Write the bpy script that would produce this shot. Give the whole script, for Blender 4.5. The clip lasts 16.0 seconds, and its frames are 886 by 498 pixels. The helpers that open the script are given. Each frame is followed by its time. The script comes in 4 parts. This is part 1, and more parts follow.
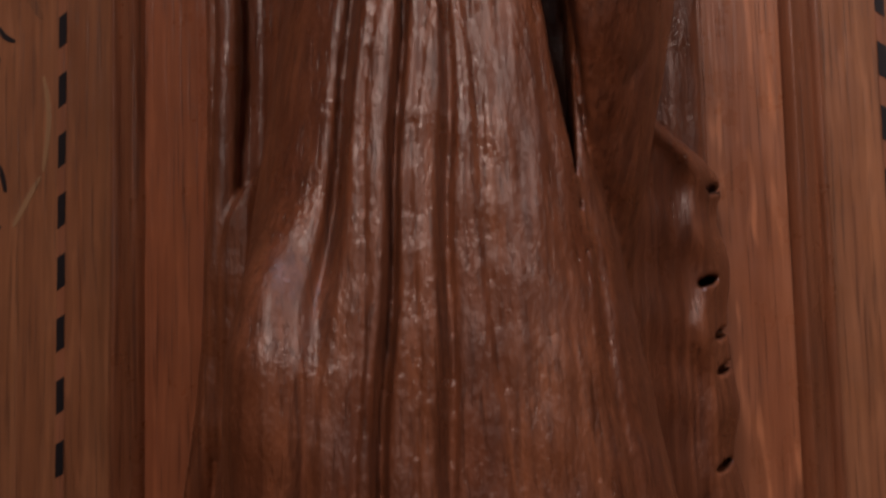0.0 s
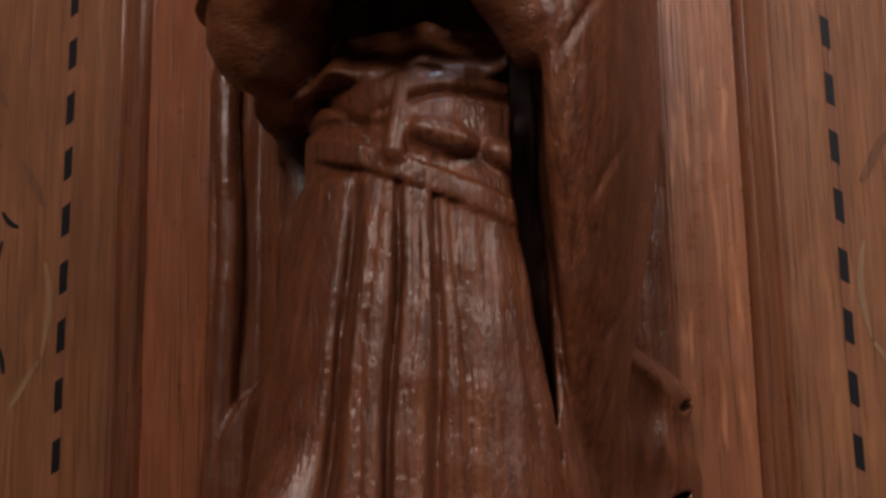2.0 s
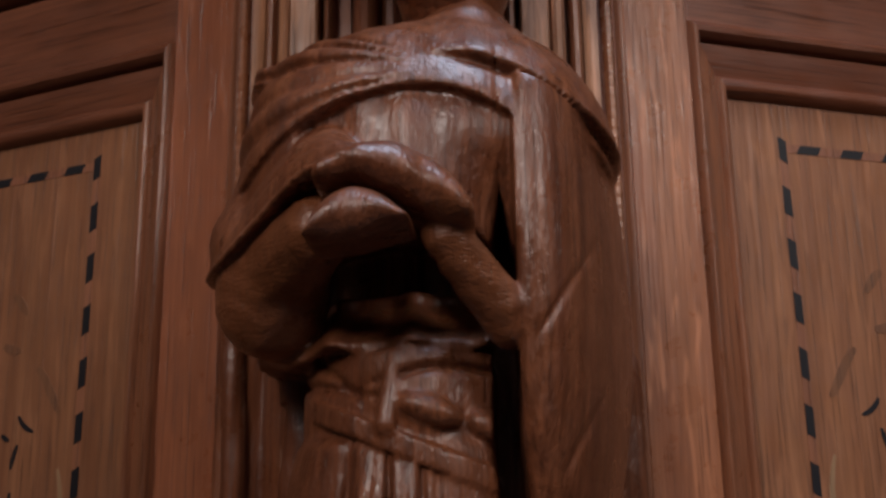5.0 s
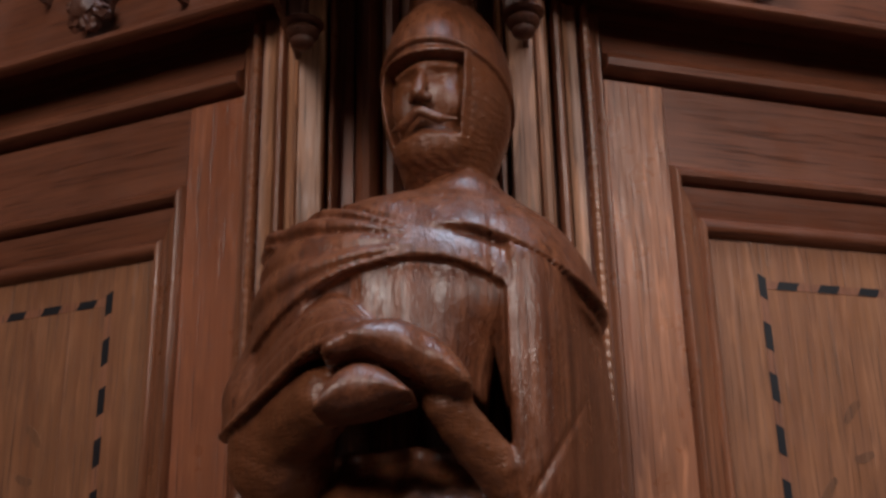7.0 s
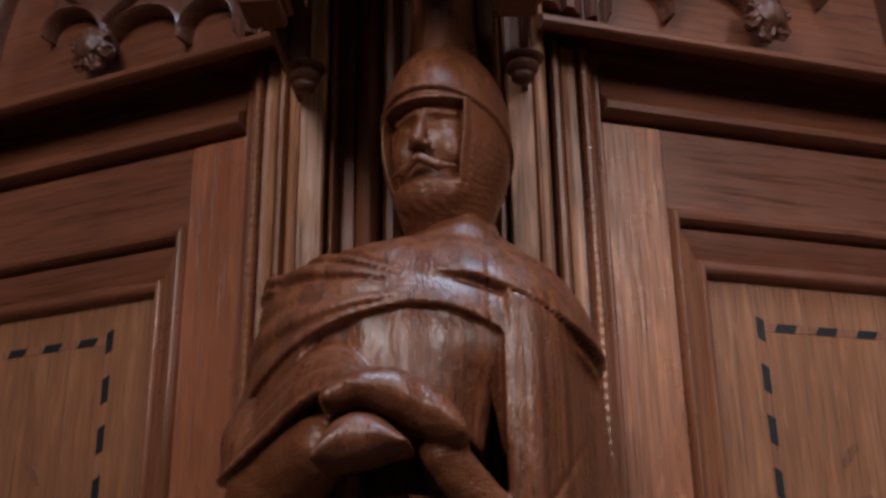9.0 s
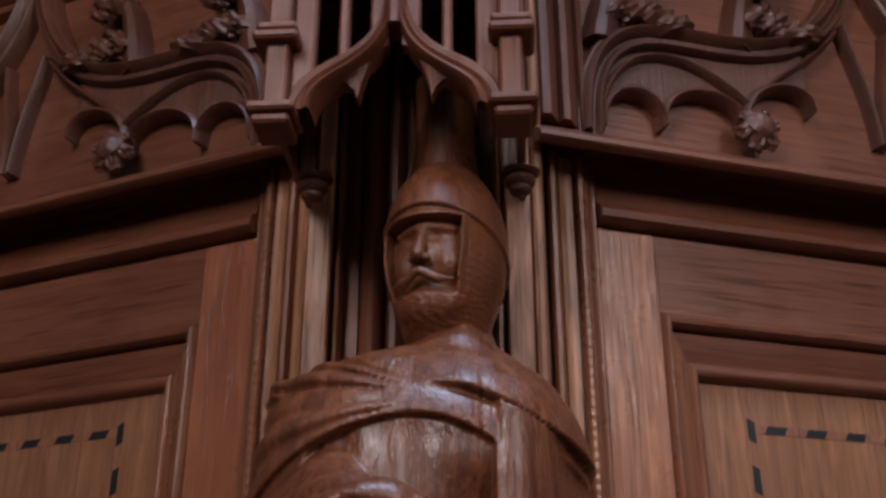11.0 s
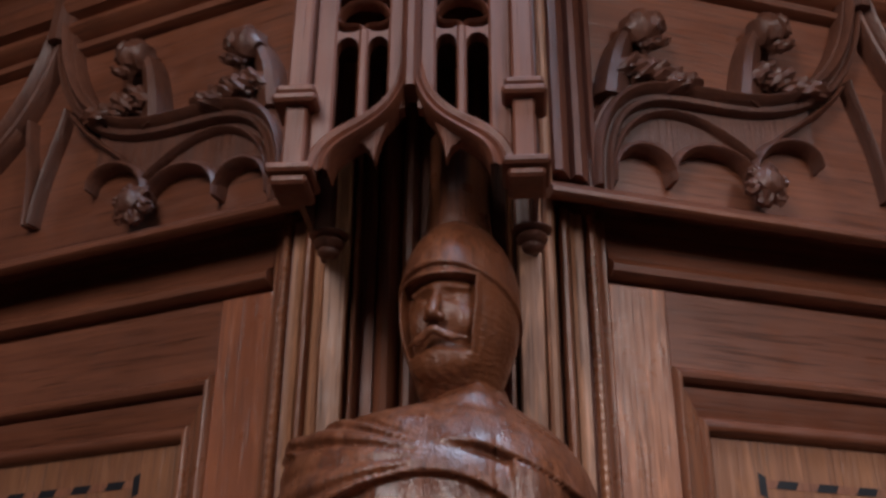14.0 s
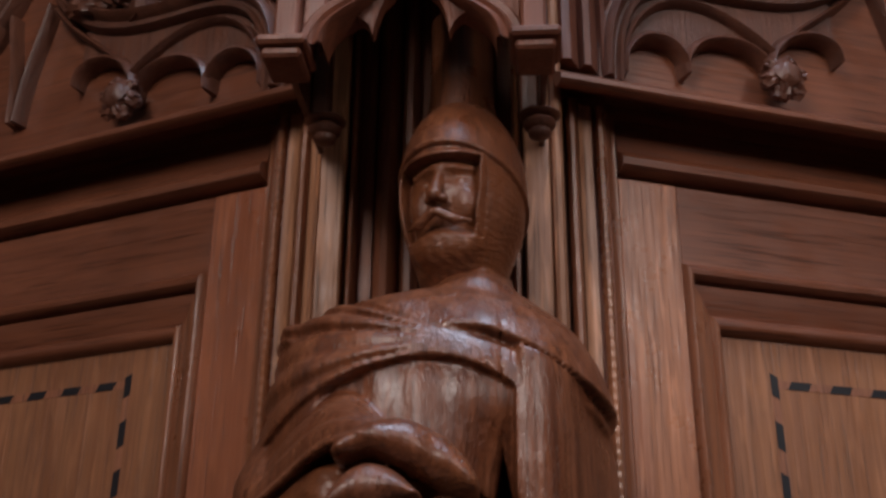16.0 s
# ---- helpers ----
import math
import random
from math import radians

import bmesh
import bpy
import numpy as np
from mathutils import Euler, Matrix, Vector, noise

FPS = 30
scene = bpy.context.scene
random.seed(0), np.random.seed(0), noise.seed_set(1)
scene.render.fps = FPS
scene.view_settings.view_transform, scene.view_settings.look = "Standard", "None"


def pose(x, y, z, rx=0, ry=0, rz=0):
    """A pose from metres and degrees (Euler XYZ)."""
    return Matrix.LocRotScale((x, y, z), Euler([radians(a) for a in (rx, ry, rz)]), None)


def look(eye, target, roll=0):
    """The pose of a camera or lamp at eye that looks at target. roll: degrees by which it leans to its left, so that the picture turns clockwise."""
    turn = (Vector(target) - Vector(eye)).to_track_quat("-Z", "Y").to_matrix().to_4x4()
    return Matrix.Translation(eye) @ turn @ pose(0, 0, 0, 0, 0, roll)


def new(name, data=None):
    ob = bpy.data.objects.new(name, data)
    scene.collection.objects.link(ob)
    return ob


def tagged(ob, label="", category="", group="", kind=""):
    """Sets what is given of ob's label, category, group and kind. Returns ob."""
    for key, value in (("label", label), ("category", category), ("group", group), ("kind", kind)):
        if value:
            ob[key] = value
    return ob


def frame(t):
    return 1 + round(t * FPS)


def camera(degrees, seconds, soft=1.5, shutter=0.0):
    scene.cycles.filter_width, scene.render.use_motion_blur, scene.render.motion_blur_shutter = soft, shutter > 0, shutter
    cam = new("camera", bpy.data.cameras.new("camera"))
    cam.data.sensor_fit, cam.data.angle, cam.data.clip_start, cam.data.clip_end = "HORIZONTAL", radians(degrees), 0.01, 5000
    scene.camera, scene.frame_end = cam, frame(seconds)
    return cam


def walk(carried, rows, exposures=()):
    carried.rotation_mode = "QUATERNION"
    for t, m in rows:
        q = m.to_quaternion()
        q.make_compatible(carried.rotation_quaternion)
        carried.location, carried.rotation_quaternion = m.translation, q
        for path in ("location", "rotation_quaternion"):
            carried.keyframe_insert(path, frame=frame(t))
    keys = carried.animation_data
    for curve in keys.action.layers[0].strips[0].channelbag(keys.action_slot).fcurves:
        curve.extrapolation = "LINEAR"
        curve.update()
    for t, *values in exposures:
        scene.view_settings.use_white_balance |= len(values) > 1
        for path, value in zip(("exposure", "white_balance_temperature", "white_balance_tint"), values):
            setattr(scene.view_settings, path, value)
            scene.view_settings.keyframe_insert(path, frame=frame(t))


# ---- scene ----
cam = camera(45.97, 16.0, soft=3.0)
# seconds, x, y, z, pitch, roll, yaw
ROWS = [
    (0.0, 0.0760, -1.1354, 1.2735, 5.13, 1.40, 4.99),
    (0.5, 0.0637, -1.1495, 1.3112, 6.20, 1.31, 4.67),
    (1.0, 0.0613, -1.1739, 1.3474, 7.42, 1.41, 4.16),
    (1.5, 0.0633, -1.1923, 1.3780, 8.15, 1.08, 3.70),
    (2.0, 0.0736, -1.2055, 1.3980, 9.41, 0.99, 3.65),
    (2.5, 0.0861, -1.2272, 1.4261, 10.51, 1.05, 3.69),
    (3.0, 0.1005, -1.2486, 1.4500, 11.28, 1.05, 3.67),
    (3.5, 0.1102, -1.2653, 1.4689, 11.85, 1.18, 3.80),
    (4.0, 0.1090, -1.2843, 1.4885, 12.80, 1.02, 3.83),
    (4.5, 0.1034, -1.2979, 1.5062, 13.85, 0.96, 3.92),
    (5.0, 0.0970, -1.3119, 1.5272, 14.61, 0.82, 3.84),
    (7.5, 0.0988, -1.4082, 1.5996, 19.36, 1.17, 3.51),
    (8.0, 0.0995, -1.4074, 1.6055, 19.74, 1.04, 3.49),
    (10.5, 0.1164, -1.4609, 1.6073, 22.32, 0.27, 3.81),
    (11.0, 0.1218, -1.4841, 1.6239, 24.03, -0.04, 3.85),
    (11.5, 0.1238, -1.4957, 1.6305, 25.19, -0.02, 4.00),
    (12.0, 0.1242, -1.5098, 1.6385, 26.20, -0.27, 4.20),
    (12.5, 0.1235, -1.5166, 1.6412, 26.53, -0.34, 4.25),
    (13.0, 0.1195, -1.5194, 1.6401, 26.62, -0.38, 4.28),
    (13.5, 0.1193, -1.5246, 1.6422, 26.58, -0.46, 4.20),
    (14.0, 0.1185, -1.5155, 1.6369, 26.09, -0.39, 4.27),
    (14.5, 0.1185, -1.4926, 1.6301, 25.39, -0.36, 4.29),
    (15.0, 0.1150, -1.4663, 1.6216, 24.63, -0.33, 4.26),
    (15.5, 0.1116, -1.4468, 1.6162, 23.67, -0.36, 4.19),
    (16.0, 0.1090, -1.4317, 1.6063, 22.67, -0.53, 4.17),
]
walk(cam, [(t, pose(x, y, z, 90 + pitch, roll, yaw)) for t, x, y, z, pitch, roll, yaw in ROWS],
     exposures=[(0.0, -0.06, 7300, 30), (1.0, -0.02, 7000, 22), (2.0, 0.0, 6700, 15), (3.5, 0.0, 6450, 12), (5.0, 0.02, 6300, 12), (8.0, 0.06, 6150, 10), (11.5, 0.03, 5850, 12), (14.0, 0.02, 5900, 12), (16.0, 0.02, 6250, 13)])

# ---- light ----
scene.view_settings.exposure = 0.0
world = bpy.data.worlds.new("sky")
scene.world = world
world.use_nodes = True
wn = world.node_tree.nodes
sky = wn.new("ShaderNodeTexSky")
sky.sky_type, sky.sun_disc = "NISHITA", False
sky.sun_elevation, sky.sun_rotation = radians(35), radians(200)
world.node_tree.links.new(sky.outputs[0], wn["Background"].inputs[0])
wn["Background"].inputs[1].default_value = 0.1

ROOM_X, ROOM_BACK, ROOM_TOP = 3.2, -3.6, 4.9
# tall windows behind the viewer: centre x, half width, sill, head, power
WINDOWS = [(2.70, 0.45, 3.0, 4.6, 62.0), (-0.95, 0.50, 2.8, 4.6, 66.0)]
# roof lantern over the viewer: x from and to, y from and to, power
LANTERN = (0.05, 1.45, -2.1, -0.60, 92.0)
for wx, half, sill, top, power in WINDOWS:
    lamp = bpy.data.lights.new("window_daylight", "AREA")
    lamp.shape, lamp.size, lamp.size_y, lamp.energy = "RECTANGLE", 2 * half - 0.1, top - sill - 0.1, power
    lamp.color = (1.0, 0.90, 0.81)
    ob = new("window_daylight", lamp)
    ob.matrix_world = look((wx, ROOM_BACK - 0.05, (sill + top) / 2), (wx, 0, (sill + top) / 2))
lamp = bpy.data.lights.new("lantern_daylight", "AREA")
lamp.shape, lamp.size, lamp.size_y, lamp.energy = "RECTANGLE", LANTERN[1] - LANTERN[0] - 0.1, LANTERN[3] - LANTERN[2] - 0.1, LANTERN[4]
lamp.color = (0.66, 0.80, 1.0)
new("lantern_daylight", lamp).matrix_world = pose((LANTERN[0] + LANTERN[1]) / 2, (LANTERN[2] + LANTERN[3]) / 2, ROOM_TOP + 0.10)


# ---- materials ----
def wood(name, light, dark, along="z", rough=0.38, figure=1.0, coat=0.25, ribs=0.0, tooled=0.0, pore=0.6, streak=0.45, fleck=0.0, worn=0.11):
    """Polished oak: broad bands, fine grain, dark pores and uneven gloss, with the grain along one axis."""
    m = bpy.data.materials.new(name)
    m.use_nodes = True
    nt = m.node_tree
    n, link = nt.nodes, nt.links.new
    bsdf = n["Principled BSDF"]
    co = n.new("ShaderNodeTexCoord").outputs["Object"]
    info = n.new("ShaderNodeObjectInfo")

    def mapped(across, length):
        mp = n.new("ShaderNodeMapping")
        s = {"z": (across, across, length), "x": (length, length, across)}[along]
        mp.inputs["Scale"].default_value = s
        off = n.new("ShaderNodeVectorMath")
        off.operation = "SCALE"
        off.inputs[0].default_value = (7.0, 3.0, 11.0)
        link(info.outputs["Random"], off.inputs["Scale"])
        add = n.new("ShaderNodeVectorMath")
        link(co, add.inputs[0])
        link(off.outputs[0], add.inputs[1])
        link(add.outputs[0], mp.inputs["Vector"])
        return mp.outputs[0]

    def noise_tex(vec, scale, detail, rough_=0.5, distort=0.0):
        t = n.new("ShaderNodeTexNoise")
        t.inputs["Scale"].default_value, t.inputs["Detail"].default_value = scale, detail
        t.inputs["Roughness"].default_value, t.inputs["Distortion"].default_value = rough_, distort
        link(vec, t.inputs["Vector"])
        return t.outputs["Fac"]

    def ramp(fac, a, b, lo, hi):
        r = n.new("ShaderNodeMapRange")
        r.inputs["From Min"].default_value, r.inputs["From Max"].default_value = a, b
        r.inputs["To Min"].default_value, r.inputs["To Max"].default_value = lo, hi
        link(fac, r.inputs["Value"])
        return r.outputs[0]

    def mix(fac, a, b, kind="MIX"):
        x = n.new("ShaderNodeMix")
        x.data_type, x.blend_type = "RGBA", kind
        for sock, v in ((x.inputs["Factor"], fac), (x.inputs["A"], a), (x.inputs["B"], b)):
            if isinstance(v, (tuple, float)):
                sock.default_value = (*v, 1) if isinstance(v, tuple) else v
            else:
                link(v, sock)
        return x.outputs["Result"]

    broad = noise_tex(mapped(9 * figure, 0.8), 1.0, 3, 0.55, 1.2)
    fine = noise_tex(mapped(140, 5), 1.0, 3, 0.6)
    pores = noise_tex(mapped(300, 8), 1.0, 2, 0.5)
    col = mix(ramp(broad, 0.32, 0.68, 0, 1), light, dark)
    col = mix(ramp(fine, 0.35, 0.7, 0.0, streak), col, tuple(c * 0.45 for c in dark))
    col = mix(ramp(pores, 0.56, 0.68, 0.0, pore), col, tuple(c * 0.25 for c in dark))
    if fleck:
        ray = noise_tex(mapped(75, 9), 1.0, 2, 0.5, 0.6)
        col = mix(ramp(ray, 0.55, 0.68, 0.0, fleck), col, tuple(min(1.0, c * 1.5) for c in light))
    tone = mix(info.outputs["Random"], (0.93, 0.92, 0.91), (1.07, 1.06, 1.05))
    col = mix(1.0, col, tone, "MULTIPLY")
    blot = noise_tex(co, 7.0, 4, 0.6)
    col = mix(ramp(blot, 0.45, 0.75, 0.0, 0.35), col, tuple(c * 0.5 for c in dark))
    link(col, bsdf.inputs["Base Color"])
    gloss = noise_tex(co, 22.0, 4, 0.6)
    link(ramp(gloss, 0.32, 0.68, rough - worn + 0.03, rough + worn + 0.03), bsdf.inputs["Roughness"])
    bsdf.inputs["Coat Weight"].default_value = coat
    bsdf.inputs["Coat Roughness"].default_value = 0.26
    bump = n.new("ShaderNodeBump")
    bump.inputs["Strength"].default_value, bump.inputs["Distance"].default_value = 0.5, 0.0012
    hsum = n.new("ShaderNodeMath")
    hsum.operation = "ADD"
    link(ramp(pores, 0.58, 0.72, 0.0, -0.8), hsum.inputs[0])
    link(ramp(fine, 0.3, 0.7, 0.0, 0.7), hsum.inputs[1])
    height = hsum.outputs[0]
    if ribs:
        add = n.new("ShaderNodeMath")
        link(height, add.inputs[0])
        link(ramp(noise_tex(mapped(ribs * 0.55, ribs * 1.8), 1.0, 2, 0.5, 0.4), 0.3, 0.7, 0.0, 1.1), add.inputs[1])
        height = add.outputs[0]
    if tooled:
        add = n.new("ShaderNodeMath")
        link(height, add.inputs[0])
        link(ramp(noise_tex(mapped(260, 110), 1.0, 2, 0.5), 0.25, 0.75, 0.0, tooled), add.inputs[1])
        height = add.outputs[0]
    link(height, bump.inputs["Height"])
    link(bump.outputs[0], bsdf.inputs["Normal"])
    return m


def plain(name, colour, rough=0.8, grain=30.0):
    m = bpy.data.materials.new(name)
    m.use_nodes = True
    n, link = m.node_tree.nodes, m.node_tree.links.new
    bsdf = n["Principled BSDF"]
    t = n.new("ShaderNodeTexNoise")
    t.inputs["Scale"].default_value, t.inputs["Detail"].default_value = grain, 5
    co = n.new("ShaderNodeTexCoord")
    link(co.outputs["Object"], t.inputs["Vector"])
    x = n.new("ShaderNodeMix")
    x.data_type = "RGBA"
    x.inputs["A"].default_value = (*[c * 0.8 for c in colour], 1)
    x.inputs["B"].default_value = (*[min(1, c * 1.15) for c in colour], 1)
    link(t.outputs["Fac"], x.inputs["Factor"])
    link(x.outputs["Result"], bsdf.inputs["Base Color"])
    bsdf.inputs["Roughness"].default_value = rough
    return m


OAK = wood("oak_upright", (0.36, 0.132, 0.056), (0.27, 0.090, 0.038), rough=0.34, fleck=0.45)
# Right stile paler, left redder: board tone plus the uneven light, in the colour.
OAK_LIT_STILE = wood("oak_lit_stile", (0.47, 0.182, 0.083), (0.35, 0.120, 0.054), rough=0.31, coat=0.5, fleck=0.55)
OAK_DIM_STILE = wood("oak_red_dim_stile", (0.39, 0.134, 0.061), (0.30, 0.094, 0.043), rough=0.34, fleck=0.25)
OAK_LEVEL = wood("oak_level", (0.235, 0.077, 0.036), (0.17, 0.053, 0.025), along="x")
OAK_PANEL = wood("oak_field", (0.36, 0.150, 0.068), (0.28, 0.106, 0.047), figure=2.2, rough=0.40, pore=0.5, fleck=0.3)
OAK_ROLL = wood("oak_moulding", (0.33, 0.122, 0.056), (0.21, 0.070, 0.031), rough=0.32)
OAK_BEAD = wood("oak_beaded", (0.42, 0.170, 0.080), (0.28, 0.100, 0.045), rough=0.26)
OAK_PALE = wood("oak_pale", (0.47, 0.215, 0.110), (0.33, 0.142, 0.070), rough=0.42, coat=0.1, fleck=0.5)
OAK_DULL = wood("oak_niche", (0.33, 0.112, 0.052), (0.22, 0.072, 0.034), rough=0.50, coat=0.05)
CARVED = wood("carved_oak", (0.30, 0.104, 0.046), (0.17, 0.051, 0.022), figure=2.0, rough=0.33, coat=0.20, tooled=1.0, pore=0.45, streak=0.8, worn=0.15)
MAIL = wood("carved_mail_oak", (0.26, 0.088, 0.035), (0.20, 0.063, 0.024), figure=1.0, rough=0.33, coat=0.2, ribs=230.0, pore=0.2)
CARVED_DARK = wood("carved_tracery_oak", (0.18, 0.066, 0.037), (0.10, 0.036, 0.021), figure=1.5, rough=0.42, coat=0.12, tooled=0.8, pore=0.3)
CARVED_MID = wood("canopy_oak", (0.23, 0.074, 0.036), (0.145, 0.044, 0.022), figure=1.5, rough=0.48, coat=0.05, pore=0.3)
EBONY = plain("black_inlay", (0.012, 0.011, 0.013), 0.45, 200)
REDWOOD = wood("red_inlay_wood", (0.38, 0.15, 0.075), (0.30, 0.11, 0.055), rough=0.42)
LEAFWOOD = wood("brown_inlay_wood", (0.26, 0.112, 0.052), (0.21, 0.085, 0.040), rough=0.42)
TENDRIL = wood("pale_inlay_wood", (0.42, 0.25, 0.13), (0.36, 0.2, 0.10), rough=0.42)
FLOORWOOD = wood("floor_boards", (0.055, 0.026, 0.014), (0.032, 0.015, 0.009), along="x", rough=0.45)


# ---- mesh helpers ----
def part(name, bm, material, parent=None, label="", smooth=False):
    me = bpy.data.meshes.new(name)
    bmesh.ops.recalc_face_normals(bm, faces=bm.faces[:])
    if smooth:
        for f in bm.faces:
            f.smooth = True
    bm.to_mesh(me)
    bm.free()
    for mt in material if isinstance(material, (list, tuple)) else [material]:
        me.materials.append(mt)
    if smooth:
        me.set_sharp_from_angle(angle=radians(38))
    ob = new(name, me)
    ob.parent = parent
    return tagged(ob, label) if label else ob


A = radians(20.53)
CA, SA = math.cos(A), math.sin(A)
APEX = -0.1712
MID = 0.81                      # middle of a bay, from the corner


def face_map(s):
    """Places (along the face from the corner, out from it, up) in the world; s is 1 or -1 for the two faces."""
    return lambda u, o, z: (s * (u * CA + o * SA), APEX + u * SA - o * CA, z)


def slab(bm, fm, u0, u1, z0, z1, o0, o1, bevel=0.0015):
    vs = [bm.verts.new(fm(u, o, z)) for u in (u0, u1) for o in (o0, o1) for z in (z0, z1)]
    fs = [bm.faces.new([vs[i] for i in q]) for q in ((0, 1, 3, 2), (4, 6, 7, 5), (0, 4, 5, 1), (2, 3, 7, 6), (0, 2, 6, 4), (1, 5, 7, 3))]
    if bevel:
        es = list({e for f in fs for e in f.edges})
        bmesh.ops.bevel(bm, geom=es, offset=bevel, segments=1, affect="EDGES")


def sweep(bm, fm, path, profile, closed=False, cap=True, taper=None):
    """Runs a profile of (sideways, outwards) along a path of (u, z), mitred at its corners."""
    k = len(path)
    rings = []
    for i, (u, z) in enumerate(path):
        a = path[i - 1] if i or closed else None
        b = path[(i + 1) % k] if i < k - 1 or closed else None
        d1 = Vector((u - a[0], z - a[1])).normalized() if a else None
        d2 = Vector((b[0] - u, b[1] - z)).normalized() if b else None
        d1, d2 = d1 or d2, d2 or d1
        t = (d1 + d2).normalized()
        nrm = Vector((-t.y, t.x))
        stretch = 1 / max(0.5, Vector((-d1.y, d1.x)).dot(nrm))
        w = taper(i / max(1, k - 1)) if taper else 1.0
        rings.append([bm.verts.new(fm(u + nrm.x * p * stretch * w, o, z + nrm.y * p * stretch * w)) for p, o in profile])
    m = len(profile)
    for i in range(k if closed else k - 1):
        r, q = rings[i], rings[(i + 1) % k]
        for j in range(m - 1):
            bm.faces.new((r[j], r[j + 1], q[j + 1], q[j]))
    if cap and not closed and m > 2:
        bm.faces.new(rings[0])
        bm.faces.new(rings[-1])


def bezier(p0, p1, p2, p3, n=16):
    out = []
    for i in range(n + 1):
        t = i / n
        c = ((1 - t) ** 3, 3 * t * (1 - t) ** 2, 3 * t * t * (1 - t), t ** 3)
        out.append(tuple(sum(c[k] * p[j] for k, p in enumerate((p0, p1, p2, p3))) for j in (0, 1)))
    return out


def arc(cx, cy, r, a0, a1, n=14, ry=None):
    ry = ry or r
    return [(cx + r * math.cos(radians(a0 + (a1 - a0) * i / n)), cy + ry * math.sin(radians(a0 + (a1 - a0) * i / n))) for i in range(n + 1)]


def roll_profile(w, base, out, n=6):
    """A half-round bead, w wide, from base to out."""
    return [(-w / 2, base)] + [(-w / 2 * math.cos(math.pi * i / n), base + (out - base) * math.sin(math.pi * i / n)) for i in range(n + 1)][1:-1] + [(w / 2, base)]


def blob(bm, fm, u, o, z, ru, ro, rz, seed=0, rough=0.15, turn=0.0):
    r = bmesh.ops.create_icosphere(bm, subdivisions=3, radius=1.0)
    ct, st = math.cos(radians(turn)), math.sin(radians(turn))
    for v in r["verts"]:
        k = 1 + rough * noise.noise(v.co * 2.2 + Vector((seed * 3.7, seed * 1.3, 0)))
        x, y, w = v.co.x * ru * k, v.co.y * ro * k, v.co.z * rz * k
        v.co = fm(u + x * ct - w * st, o - y, z + x * st + w * ct)


# ---- the closing room ----
def wall_box(name, x0, x1, y0, y1, z0, z1, mat, label, category):
    bm = bmesh.new()
    slab(bm, lambda u, o, z: (u, o, z), x0, x1, z0, z1, y0, y1, 0)
    return tagged(part(name, bm, mat), label, category, kind="structure")


END_U = 2 * MID
END_X, END_Y = END_U * CA, APEX + END_U * SA
wall_box("floor", -ROOM_X - 0.2, ROOM_X + 0.2, ROOM_BACK - 0.2, 1.2, -0.12, 0.0, FLOORWOOD, "dark polished wooden floor of the hall", "floor")
bm = bmesh.new()
for x0, x1, y0, y1 in ((-ROOM_X - 0.2, LANTERN[0], ROOM_BACK - 0.2, 1.2), (LANTERN[1], ROOM_X + 0.2, ROOM_BACK - 0.2, 1.2), (LANTERN[0], LANTERN[1], ROOM_BACK - 0.2, LANTERN[2]), (LANTERN[0], LANTERN[1], LANTERN[3], 1.2)):
    slab(bm, lambda u, o, z: (u, o, z), x0, x1, ROOM_TOP, ROOM_TOP + 0.15, y0, y1, 0)
tagged(part("ceiling", bm, FLOORWOOD), "dark timber ceiling with an open roof lantern", "ceiling", kind="structure")
wall_box("wall_west", -ROOM_X - 0.2, -ROOM_X, ROOM_BACK - 0.2, 1.2, 0.0, ROOM_TOP, FLOORWOOD, "plain oak-panelled side wall", "wall")
wall_box("wall_east", ROOM_X, ROOM_X + 0.2, ROOM_BACK - 0.2, 1.2, 0.0, ROOM_TOP, FLOORWOOD, "plain oak-panelled side wall", "wall")
for s, side in ((-1, "wall_north_west"), (1, "wall_north_east")):
    x0, x1 = sorted((s * (END_X - 0.01), s * ROOM_X))
    wall_box(side, x0, x1, END_Y, END_Y + 0.2, 0.0, ROOM_TOP, OAK, "plain oak wall behind the panelling", "wall")
# window wall with its opening
edges = sorted([(w[0] - w[1], w[0] + w[1], w[2], w[3]) for w in WINDOWS])
bm = bmesh.new()
ident = lambda u, o, z: (u, o, z)
x = -ROOM_X
for a, b, sill, top in edges:
    slab(bm, ident, x, a, 0, ROOM_TOP, ROOM_BACK - 0.2, ROOM_BACK, 0)
    slab(bm, ident, a, b, 0, sill, ROOM_BACK - 0.2, ROOM_BACK, 0)
    slab(bm, ident, a, b, top, ROOM_TOP, ROOM_BACK - 0.2, ROOM_BACK, 0)
    x = b
slab(bm, ident, x, ROOM_X, 0, ROOM_TOP, ROOM_BACK - 0.2, ROOM_BACK, 0)
tagged(part("wall_south", bm, FLOORWOOD), "dark timber wall with two tall windows", "wall", kind="structure")
for i, (a, b, sill, top) in enumerate(edges):
    win = tagged(new("window_%d" % (i + 1)), "tall window with leaded lights letting in daylight", "window", kind="structure")
    bm = bmesh.new()
    for u0, u1, z0, z1 in ((a, a + 0.05, sill, top), (b - 0.05, b, sill, top), (a + 0.05, b - 0.05, sill, sill + 0.05), (a + 0.05, b - 0.05, top - 0.05, top), ((a + b) / 2 - 0.02, (a + b) / 2 + 0.02, sill + 0.05, top - 0.05)):
        slab(bm, ident, u0, u1, z0, z1, ROOM_BACK - 0.16, ROOM_BACK - 0.10, 0.002)
    part("window_frame", bm, OAK, win)

# ---- the two panelled faces ----
PANEL = (0.364, END_U - 0.364, 0.62, 2.157)     # outer edge of the panel moulding
FIELD_O = -0.022
DASH = 0.0713


